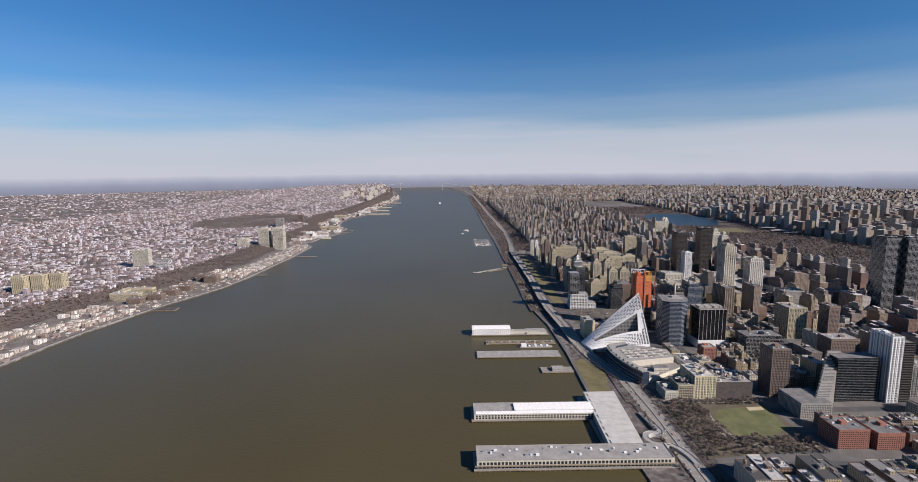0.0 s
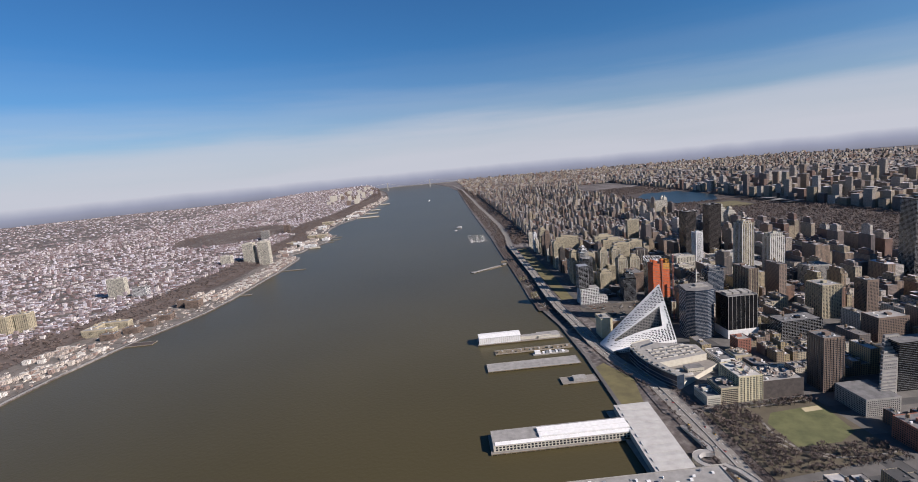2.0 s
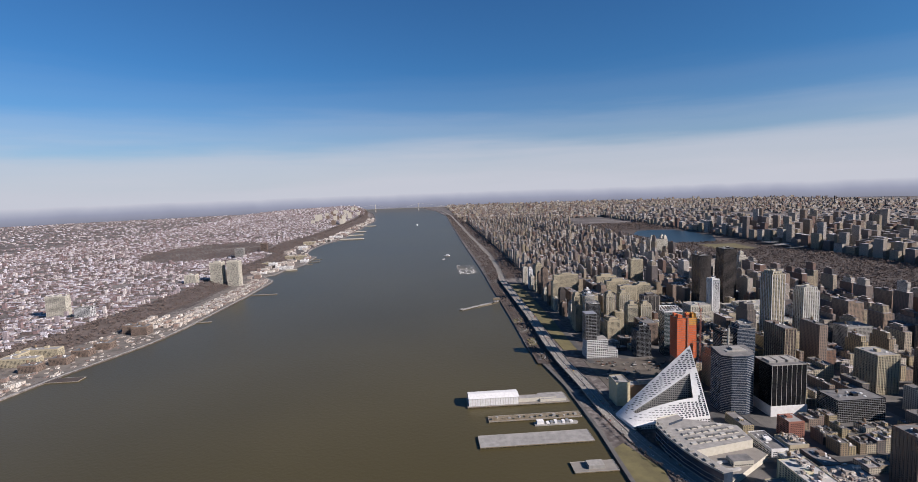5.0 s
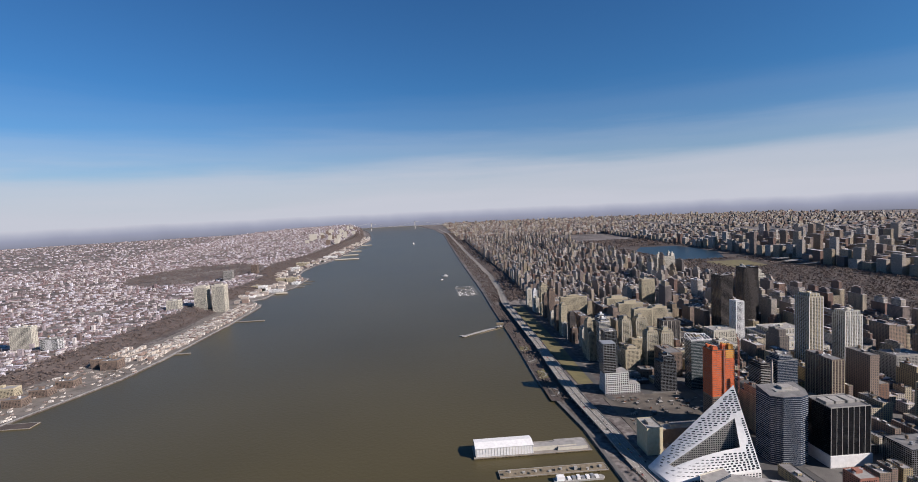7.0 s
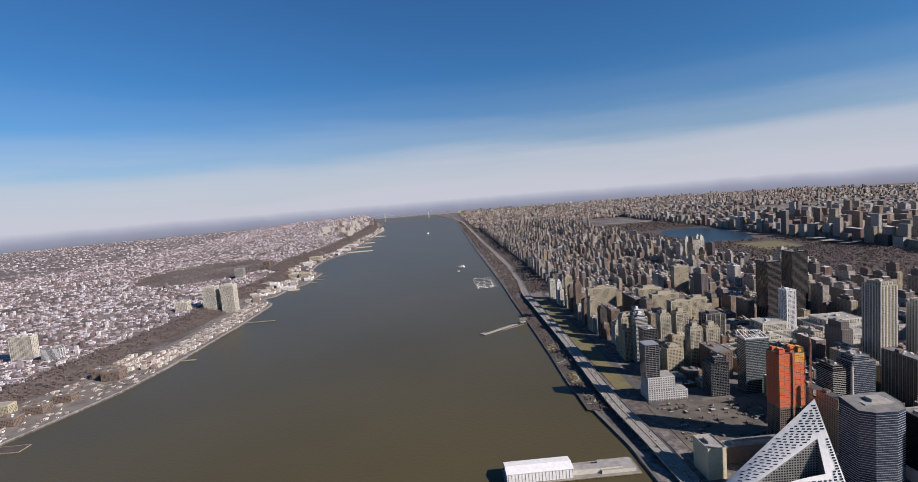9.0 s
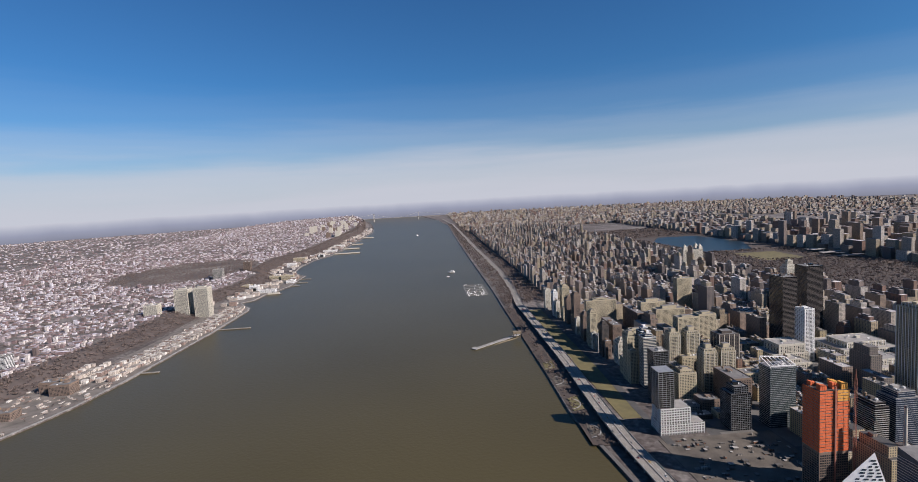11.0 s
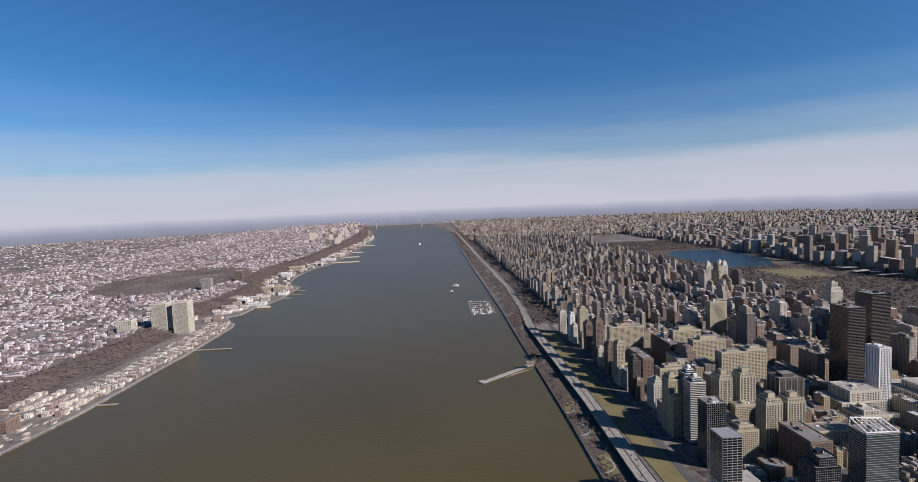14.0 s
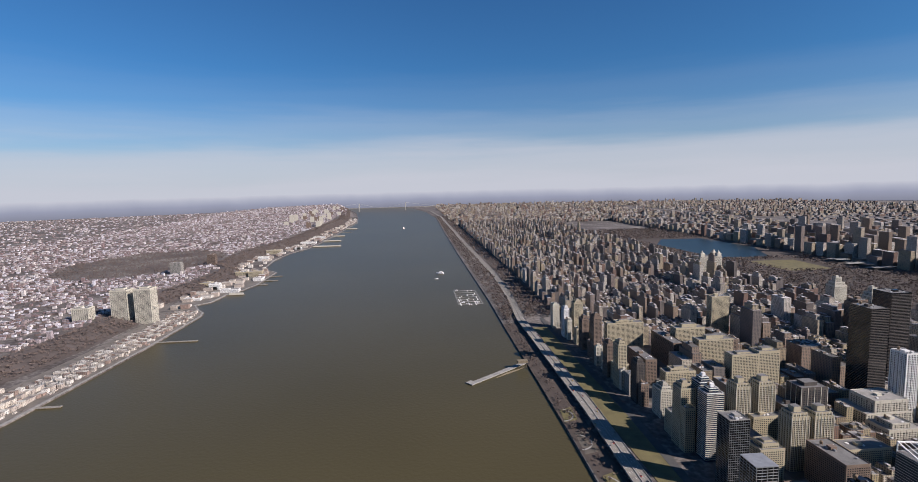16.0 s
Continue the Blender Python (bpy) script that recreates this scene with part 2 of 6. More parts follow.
# ---- mesh helpers ----
class Geo:
    """Collects faces in true metres; becomes one mesh at model size."""

    def __init__(self):
        self.v, self.f, self.m = [], [], []

    def quad(self, pts, mi=0):
        i = len(self.v)
        self.v.extend(pts)
        self.f.append(tuple(range(i, i + len(pts))))
        self.m.append(mi)

    def prism(self, poly, z0, z1, mi=0, top=None, floor=False):
        """An upright prism over a counter-clockwise outline; z1 may be a list, one height a corner."""
        i, k = len(self.v), len(poly)
        hi = z1 if isinstance(z1, (list, tuple)) else [z1] * k
        self.v.extend((x, y, z0) for x, y in poly)
        self.v.extend((x, y, h) for (x, y), h in zip(poly, hi))
        for a in range(k):
            c = (a + 1) % k
            self.f.append((i + a, i + c, i + k + c, i + k + a))
            self.m.append(mi)
        self.f.append(tuple(i + k + a for a in range(k)))
        self.m.append(mi if top is None else top)
        if floor:
            self.f.append(tuple(i + a for a in reversed(range(k))))
            self.m.append(mi)

    def box(self, x0, x1, y0, y1, z0, z1, mi=0, top=None, floor=False):
        self.prism(((x0, y0), (x1, y0), (x1, y1), (x0, y1)), z0, z1, mi, top, floor)

    def cone(self, x, y, z0, z1, r0, r1, n=8, mi=0):
        i = len(self.v)
        for z, r in ((z0, r0), (z1, r1)):
            self.v.extend((x + r * math.cos(2 * math.pi * a / n), y + r * math.sin(2 * math.pi * a / n), z) for a in range(n))
        for a in range(n):
            c = (a + 1) % n
            self.f.append((i + a, i + c, i + n + c, i + n + a))
            self.m.append(mi)
        self.f.append(tuple(i + n + a for a in range(n)))
        self.m.append(mi)

    def rod(self, p, q, r0, r1, n=4, mi=0):
        p, q = Vector(p), Vector(q)
        a = (q - p).orthogonal().normalized()
        c = (q - p).cross(a).normalized()
        i = len(self.v)
        for o, r in ((p, r0), (q, r1)):
            for s in range(n):
                w = 2 * math.pi * s / n
                self.v.append(tuple(o + a * (r * math.cos(w)) + c * (r * math.sin(w))))
        for s in range(n):
            e = (s + 1) % n
            self.f.append((i + s, i + e, i + n + e, i + n + s))
            self.m.append(mi)

    def mesh(self, name, mats):
        me = bpy.data.meshes.new(name)
        me.from_pydata([(x * K, y * K, z * K) for x, y, z in self.v], [], self.f)
        for m in mats if isinstance(mats, (list, tuple)) else [mats]:
            me.materials.append(m)
        me.polygons.foreach_set("material_index", self.m)
        me.update()
        return me


def thing(name, x, y, z, label, category, group="", rz=0):
    ob = new(name)
    ob.empty_display_size = 2
    ob.matrix_basis = pose(x * K, y * K, z * K, 0, 0, rz)
    return tagged(ob, label, category, group)


def part(name, geo, mats, parent, label="", kind=""):
    ob = new(name, geo.mesh(name, mats))
    ob.parent = parent
    return tagged(ob, label, "", "", kind)


def solid(name, geo, mats, label, category, group="", kind=""):
    return tagged(new(name, geo.mesh(name, mats)), label, category, group, kind)


def lerp(rows, t):
    """Piecewise linear: rows of (t, value)."""
    if t <= rows[0][0]:
        return rows[0][1]
    for (a, p), (b, q) in zip(rows, rows[1:]):
        if t <= b:
            return p + (q - p) * (t - a) / (b - a)
    return rows[-1][1]


# ---- plan: shores, roads, streets (true metres, x across town, y up town) ----
SHORE_E = [(-1800, -250), (-500, -225), (-262, -232), (-250, -240), (0, -232), (200, -235), (450, -262), (700, -256), (1000, -252), (1300, -252), (1700, -246), (3000, -250),
           (5000, -245), (6800, -230), (8600, -330), (10500, -600), (12500, -800)]
SHORE_W = [(-1800, -1560), (-40, -1469), (160, -1456), (410, -1404), (600, -1340), (740, -1298), (1100, -1274), (1283, -1262), (1640, -1258), (1690, -1270), (1735, -1305),
           (1820, -1350), (1860, -1310), (2006, -1300), (2090, -1265), (2190, -1240), (2540, -1240), (2620, -1300), (2700, -1345), (3000, -1380), (3330, -1365), (3632, -1290),
           (4100, -1262), (6300, -1240), (7200, -1330), (9000, -1560), (12500, -2300)]
HIGHWAY = [(-1800, -150), (-450, -152), (-300, -148), (-160, -149), (-34, -180), (80, -192), (330, -205), (470, -203), (730, -193), (1075, -190), (1370, -188), (1700, -160), (2185, -140),
           (3560, -150), (6800, -150), (9000, -250)]
AVENUES = [30, 300, 575, 850]           # 11th, 10th, 9th, 8th
EAST = [1665, 1800, 1935, 2060, 2200, 2400, 2600, 2790]


def street(n):
    return -50 + (n - 57) * 80.5


# ---- large structure ----
def strip(name, rows, material, label, cat_, z_fn, ys, offsets, kind="structure"):
    g = Geo()
    nx = len(offsets)
    for y in ys:
        for o in offsets:
            x = lerp(rows, y) + o
            g.v.append((x, y, z_fn(o, y)))
    for j in range(len(ys) - 1):
        for i in range(nx - 1):
            a = j * nx + i
            f = (a, a + 1, a + nx + 1, a + nx)
            g.f.append(f if offsets[1] > offsets[0] else f[::-1])
            g.m.append(0)
    return solid(name, g, material, label, cat_, "", kind)


YS = [-1800, -1200, -800, -600, -500, -450, -400, -350, -300, -262, -250, -150, 0, 100, 200, 330, 450, 600, 700, 850, 1000, 1150, 1300, 1500, 1640, 1690, 1735, 1820, 1860, 2006, 2090, 2190, 2300, 2540, 2620, 2700,
      3000, 3330, 3632, 4100, 4500, 5000, 5600, 6300, 6800, 7300, 8000, 8600, 9300, 10000, 11000, 12400]

g = Geo()
g.quad([(-13000, -13000, 0), (13000, -13000, 0), (13000, 13000, 0), (-13000, 13000, 0)])
solid("water", g, M_water, "wide olive-brown tidal river with fine ripples", "river", kind="structure")


def land_e(o, y):
    return -2.0 if o < 0.5 else (2.6 if o < 60 else 3.9)


strip("ground", SHORE_E, M_town, "city ground with worn paving between the blocks", "ground", land_e, YS, [0, 1, 59, 61, 140, 300, 700, 1200, 1900, 3400, 6000, 12800])


def hills_w(d, y):
    """Height of the far bank, d metres inland."""
    top = lerp([(-1800, 34), (900, 28), (1500, 24), (3000, 40), (6500, 55), (9000, 85), (12500, 110)], y)
    a, b = lerp([(-1800, 230), (600, 235), (1300, 175), (2500, 160), (9000, 90)], y), lerp([(-1800, 330), (600, 300), (1300, 260), (2500, 240), (9000, 150)], y)
    if d < 0.5:
        return -2.0
    if d < a:
        return 2.8
    if d < b:
        return 2.8 + (top - 2.8) * (d - a) / (b - a)
    return lerp([(b, top), (1500, top * 0.8), (2600, 6), (5000, 8), (11000, 30)], d)


strip("ground_west", SHORE_W, M_town, "far bank: low waterfront, wooded cliff and built-up plateau", "ground", lambda o, y: hills_w(-o, y), YS,
      [0, -1, -60, -120, -165, -180, -200, -230, -260, -300, -335, -500, -900, -1500, -2100, -2600, -4000, -7000, -11500])


def array_mesh(name, verts, faces, mats):
    """A mesh from arrays: verts (n, 3) in true metres, faces (m, k) of one corner count."""
    me = bpy.data.meshes.new(name)
    me.vertices.add(len(verts))
    me.vertices.foreach_set("co", (np.asarray(verts, np.float32) * K).ravel())
    m, k = faces.shape
    me.loops.add(m * k)
    me.loops.foreach_set("vertex_index", faces.astype(np.int32).ravel())
    me.polygons.add(m)
    me.polygons.foreach_set("loop_start", np.arange(0, m * k, k, dtype=np.int32))
    me.materials.append(mats)
    me.update(calc_edges=True)
    me.shade_flat()
    me.validate()
    return me


BOXF = np.array([[0, 1, 5, 4], [1, 2, 6, 5], [2, 3, 7, 6], [3, 0, 4, 7], [4, 5, 6, 7]])


def many_boxes(name, rows, material, label, category):
    """One object of kind stuff from rows of (x0, x1, y0, y1, z0, z1)."""
    r = np.array(rows, float)
    x0, x1, y0, y1, z0, z1 = r.T
    v = np.stack([np.stack(p, 1) for p in ((x0, y0, z0), (x1, y0, z0), (x1, y1, z0), (x0, y1, z0), (x0, y0, z1), (x1, y0, z1), (x1, y1, z1), (x0, y1, z1))], 1).reshape(-1, 3)
    f = (BOXF[None] + (np.arange(len(r)) * 8)[:, None, None]).reshape(-1, 4)
    return tagged(new(name, array_mesh(name, v, f, material)), label, category, "", "stuff")


def tree_tris(rng, spikes=30, low=False, thin=1.0):
    """A bare crown as thin twig slivers round a few limbs; unit height 1."""
    t = []

    def sliver(p, q, w):
        p, q = np.array(p), np.array(q)
        s = np.cross(q - p, rng.normal(size=3))
        s = s / (np.linalg.norm(s) + 1e-9) * w
        t.append([p - s, p + s, q])
    sliver((0, 0, 0), (0.02, 0, 0.6), 0.035)
    sliver((0, 0, 0), (0, 0.02, 0.6), 0.035)
    for i in range(spikes):
        a, e = rng.uniform(0, 2 * np.pi), rng.uniform(-0.2, 1.0)
        d = np.array([np.cos(a) * np.cos(e), np.sin(a) * np.cos(e), np.sin(e) * 0.95])
        base = np.array([0, 0, 0.5]) + d * rng.uniform(0.02, 0.22)
        tip = np.array([0, 0, 0.55]) + d * rng.uniform(0.3, 0.46)
        sliver(base, tip, rng.uniform(0.045, 0.085) * thin)
    return np.array(t)


def forest(name, spots, label, seed=3, spikes=26, thin=1.0):
    """Bare trees as one object of kind stuff; spots: rows of (x, y, z, height)."""
    rng = np.random.default_rng(seed)
    protos = [tree_tris(rng, spikes, True, thin) for _ in range(6)]
    s = np.array(spots, float)
    out = []
    pick = rng.integers(0, 6, len(s))
    for k, p in enumerate(protos):
        q = s[pick == k]
        if not len(q):
            continue
        a = rng.uniform(0, 2 * np.pi, len(q))
        c, sn = np.cos(a), np.sin(a)
        wide = rng.uniform(0.85, 1.25, len(q))
        x = (p[None, :, :, 0] * c[:, None, None] - p[None, :, :, 1] * sn[:, None, None]) * (q[:, 3] * wide)[:, None, None] + q[:, 0][:, None, None]
        y = (p[None, :, :, 0] * sn[:, None, None] + p[None, :, :, 1] * c[:, None, None]) * (q[:, 3] * wide)[:, None, None] + q[:, 1][:, None, None]
        z = p[None, :, :, 2] * q[:, 3][:, None, None] + q[:, 2][:, None, None]
        out.append(np.stack([x, y, z], -1).reshape(-1, 3))
    v = np.concatenate(out)
    return tagged(new(name, array_mesh(name, v, np.arange(len(v)).reshape(-1, 3), M_twig)), label, "trees", "", "stuff")


def ribbon(name, rows, ys, w0, w1, z_fn, material, label, category, thick=0.0, kind="structure"):
    """A road or path that follows a plan line, from w0 to w1 beside it."""
    g = Geo()
    for y0, y1 in zip(ys, ys[1:]):
        a, b = lerp(rows, y0), lerp(rows, y1)
        za, zb = z_fn(y0), z_fn(y1)
        g.quad([(a + w0, y0, za), (a + w1, y0, za), (b + w1, y1, zb), (b + w0, y1, zb)])
        if thick:
            g.quad([(a + w0, y0, za - thick), (a + w0, y0, za), (b + w0, y1, zb), (b + w0, y1, zb - thick)])
            g.quad([(a + w1, y0, za), (a + w1, y0, za - thick), (b + w1, y1, zb - thick), (b + w1, y1, zb)])
            g.quad([(a + w1, y0, za - thick), (a + w0, y0, za - thick), (b + w0, y1, zb - thick), (b + w1, y1, zb - thick)])
    return solid(name, g, material, label, category, "", kind)


def deck_z(y):
    return lerp([(-1800, 4.4), (40, 4.4), (170, 11.5), (1250, 11.5), (1420, 8.0), (1700, 6.0), (12000, 9.0)], y)


YH = list(range(-1800, -400, 100)) + list(range(-400, 2400, 40)) + list(range(2400, 9000, 200))
ribbon("road", HIGHWAY, YH, -14, 14, deck_z, M_concrete, "pale concrete riverside highway, raised on columns along the park", "road", 1.6)
ribbon("road_median", HIGHWAY, [y for y in YH if y < 2300], -0.7, 0.7, lambda y: deck_z(y) + 0.9, M_grey, "low concrete median wall of the highway", "median", 0.9)
for side in (-13.6, 13.0):
    ribbon("parapet", HIGHWAY, [y for y in YH if 60 <= y < 2300], side, side + 0.6, lambda y: deck_z(y) + 1.1, M_grey, "concrete edge parapet of the highway", "parapet", 1.1)
for off in (-9.4, -5.2, 5.2, 9.4):
    g = Geo()
    for y in range(-700, 1500, 14):
        x = lerp(HIGHWAY, y) + off
        g.quad([(x - 0.12, y, deck_z(y) + 0.05), (x + 0.12, y, deck_z(y) + 0.05), (x + 0.12, y + 5, deck_z(y + 5) + 0.05), (x - 0.12, y + 5, deck_z(y + 5) + 0.05)])
    solid("lane_marking", g, M_line, "white dashed lane lines on the highway", "road marking", "", "structure")
# columns under the raised stretch
pier_col = None
for y in range(190, 1300, 30):
    g = Geo()
    if pier_col is None:
        g.box(-11, -9.4, -0.9, 0.9, 0, 6.2)
        g.box(9.4, 11, -0.9, 0.9, 0, 6.2)
        g.box(-12.5, 12.5, -1.1, 1.1, 6.2, 7.3, floor=True)
        pier_col = tagged(new("viaduct_bent", g.mesh("viaduct_bent", M_steel)), "steel two-column bent under the raised highway", "viaduct bent", "bents of the raised highway")
        pier_col.matrix_basis = pose(lerp(HIGHWAY, y) * K, y * K, 2.6 * K)
    else:
        copy_thing(pier_col, pose(lerp(HIGHWAY, y) * K, y * K, 2.6 * K))

# streets and block slabs of the near city
rng = np.random.default_rng(11)
g = Geo()
g.box(-118, 1640, -900, 108, 3.2, 4.05)
g.box(-60, 862, 108, street(125), 3.2, 4.05)
asphalt = solid("street", g, M_asphalt, "dark asphalt street grid between the blocks", "street", "", "structure")


def ground_e(x, y):
    return 4.1


AVX = [-128] + AVENUES + [1120, 1390, 1640]
for n in range(47, 125):
    for a, b in zip(AVX, AVX[1:]):
        y0, y1 = street(n) + 9, street(n + 1) - 9
        if a >= 850 and n >= 59:
            continue
        if a < 0 and n >= 59:
            a = -55
        if n < 74:
            g = Geo()
            g.box(a + 14, b - 14, y0, y1, 3.6, 4.3)
            solid("pavement_block", g, M_paving, "concrete pavement of a city block with raised kerb", "pavement", "", "structure")

# things that keep generic buildings away: x0, x1, y0, y1
KEEP = [(-130, 75, -450, -240), (-200, -20, -30, 115), (-160, -40, 108, 420), (-40, 45, 108, 345), (-150, -58, 380, 1320)]


# ---- buildings ----
def panes(g, x0, x1, y0, y1, z0, z1, bay=3.2, storey=3.2, w=1.7, h=1.7, out=0.18, sides="SWEN"):
    """Window panes, one quad each, just proud of the four faces of a block."""
    nz = max(1, int((z1 - z0 - 1.5) / storey))
    for side in sides:
        span = (x1 - x0) if side in "SN" else (y1 - y0)
        k = max(1, int((span - 1.0) / bay))
        off = (span - k * bay) / 2
        for j in range(nz):
            za = z0 + 1.2 + j * storey
            for i in range(k):
                a = off + i * bay + (bay - w) / 2
                if side == "S":
                    p = [(x0 + a, y0 - out, za), (x0 + a + w, y0 - out, za), (x0 + a + w, y0 - out, za + h), (x0 + a, y0 - out, za + h)]
                elif side == "N":
                    p = [(x0 + a + w, y1 + out, za), (x0 + a, y1 + out, za), (x0 + a, y1 + out, za + h), (x0 + a + w, y1 + out, za + h)]
                elif side == "W":
                    p = [(x0 - out, y0 + a + w, za), (x0 - out, y0 + a, za), (x0 - out, y0 + a, za + h), (x0 - out, y0 + a + w, za + h)]
                else:
                    p = [(x1 + out, y0 + a, za), (x1 + out, y0 + a + w, za), (x1 + out, y0 + a + w, za + h), (x1 + out, y0 + a, za + h)]
                g.quad(p)


def bands(g, x0, x1, y0, y1, z0, z1, storey=3.4, h=1.1, out=0.25):
    """Horizontal spandrel bands, floor by floor."""
    z = z0 + storey
    while z < z1 - 0.5:
        g.box(x0 - out, x1 + out, y0 - out, y1 + out, z - h / 2, z + h / 2, floor=True)
        z += storey


def ribs(g, x0, x1, y0, y1, z0, z1, bay=4.0, w=0.9, out=0.5):
    """Upright piers on all four faces."""
    k = max(2, round((x1 - x0) / bay))
    for i in range(k + 1):
        x = x0 + (x1 - x0) * i / k
        g.box(x - w / 2, x + w / 2, y0 - out, y0, z0, z1)
        g.box(x - w / 2, x + w / 2, y1, y1 + out, z0, z1)
    k = max(2, round((y1 - y0) / bay))
    for i in range(k + 1):
        y = y0 + (y1 - y0) * i / k
        g.box(x0 - out, x0, y - w / 2, y + w / 2, z0, z1)
        g.box(x1, x1 + out, y - w / 2, y + w / 2, z0, z1)


def parapet(g, x0, x1, y0, y1, z, h=1.1, t=0.5):
    for b in ((x0, x1, y0, y0 + t), (x0, x1, y1 - t, y1), (x0, x0 + t, y0 + t, y1 - t), (x1 - t, x1, y0 + t, y1 - t)):
        g.box(*b, z, z + h)


def tank_geo(r=2.0):
    g = Geo()
    for a, b in ((-1, -1), (1, -1), (1, 1), (-1, 1)):
        g.rod((a * r * 0.6, b * r * 0.6, 0), (a * r * 0.6, b * r * 0.6, 2.6), 0.15, 0.15)
    g.cone(0, 0, 2.5, 6.3, r, r, 10)
    g.cone(0, 0, 6.3, 7.7, r * 1.08, 0.15, 10)
    return g


TANK = tank_geo().mesh("water_tank", M_tank)


def put_tank(parent, x, y, z, s=1.0):
    ob = new("water_tank", TANK)
    ob.parent = parent
    ob.matrix_basis = pose(x * K, y * K, z * K) @ Matrix.Diagonal((s, s, s, 1))
    return ob


def roof_clutter(b, x0, x1, y0, y1, z, rnd, wall):
    """Bulkhead, plant boxes and sometimes a wooden tank on a roof."""
    w, d = x1 - x0, y1 - y0
    g = Geo()
    cx, cy = x0 + w * rnd.uniform(0.35, 0.65), y0 + d * rnd.uniform(0.4, 0.65)
    bw, bd = min(9, w * 0.4) / 2, min(8, d * 0.4) / 2
    g.box(cx - bw, cx + bw, cy - bd, cy + bd, z - 0.1, z + rnd.uniform(3, 6))
    part("bulkhead", g, [wall], b)
    for _ in range(rnd.integers(4, 9)):
        g = Geo()
        px, py = x0 + w * rnd.uniform(0.1, 0.85), y0 + d * rnd.uniform(0.1, 0.85)
        g.box(px, px + rnd.uniform(1.5, 4), py, py + rnd.uniform(1.5, 4), z - 0.1, z + rnd.uniform(1, 2.4))
        part("roof_plant", g, M_white if rnd.uniform() < 0.5 else M_steel, b)
    if rnd.uniform() < 0.4:
        put_tank(b, x0 + w * rnd.uniform(0.15, 0.3), y0 + d * rnd.uniform(0.6, 0.8), z, rnd.uniform(0.9, 1.3))


def tower(name, x0, x1, y0, y1, h, wall, label, style="punch", roof=None, tiers=(), crown=0, base=4.1, bay=3.2, storey=3.1, trim=None, glass=None, win=(1.7, 1.6), keep=True, seed=0):
    """A tall building: tiers are (inset_x0, inset_x1, inset_y0, inset_y1, height) stacked above h."""
    rnd = np.random.default_rng(seed + int(abs(x0) * 7 + abs(y0)))
    b = thing(name, (x0 + x1) / 2, (y0 + y1) / 2, base, label, "building", "city towers")
    hw, hd = (x1 - x0) / 2, (y1 - y0) / 2
    blocks, z = [(-hw, hw, -hd, hd, 0, h)], h
    for a, c, d, e, th in tiers:
        p = blocks[-1]
        blocks.append((p[0] + a, p[1] - c, p[2] + d, p[3] - e, z, z + th))
        z += th
    glass = glass or M_glass
    for i, (a, c, d, e, za, zb) in enumerate(blocks):
        g = Geo()
        g.box(a, c, d, e, za, zb, 0, 1)
        body = part("wall" if i == 0 else "upper_wall", g, [glass if style in ("curtain", "bands", "lines") else wall, roof or M_roof], b)
        g = Geo()
        parapet(g, a, c, d, e, zb)
        part("parapet", g, wall, body)
        g = Geo()
        if style == "punch":
            panes(g, a, c, d, e, za, zb, bay, storey, *win)
            part("window_panes", g, glass, body, "dark window panes in rows", "stuff")
        elif style == "ribs":
            panes(g, a, c, d, e, za, zb, bay, storey, bay * 0.6, storey * 0.6)
            part("window_panes", g, glass, body, "dark window panes in rows", "stuff")
            g = Geo()
            ribs(g, a, c, d, e, za, zb, bay * 2)
            part("ribbing", g, trim or wall, body, "upright facade piers", "stuff")
        elif style == "bands":
            bands(g, a, c, d, e, za, zb, storey)
            part("banding", g, trim or wall, body, "horizontal floor bands", "stuff")
        elif style == "lines":
            bands(g, a, c, d, e, za, zb, storey, 0.5, 0.12)
            part("banding", g, trim or M_steel, body, "thin pale floor lines", "stuff")
        elif style == "curtain":
            bands(g, a, c, d, e, za, zb, storey, 0.55, 0.12)
            ribs(g, a, c, d, e, za, zb, bay, 0.3, 0.22)
            part("mullion_grid", g, trim or M_steel, body, "thin mullions and floor lines", "stuff")
    a, c, d, e, za, zb = blocks[-1]
    if crown:
        g = Geo()
        m = 0.25
        g.box(a + (c - a) * m, c - (c - a) * m, d + (e - d) * m, e - (e - d) * m, zb - 0.1, zb + crown, 0, 1)
        part("crown", g, [wall, M_roof], b)
    else:
        roof_clutter(b, a, c, d, e, zb, rnd, wall)
    if keep:
        KEEP.append((x0 - 6, x1 + 6, y0 - 6, y1 + 6))
    return b


def T(name, x, y, w, d, top, wall, label, style="punch", tiers=(), crown=0, base=4.1, **kw):
    """A tower given by its north-west corner, width, depth and the height of its main roof."""
    return tower(name, x, x + w, y - d, y, top - base, wall, label, style, tiers=tiers, crown=crown, base=base, **kw)


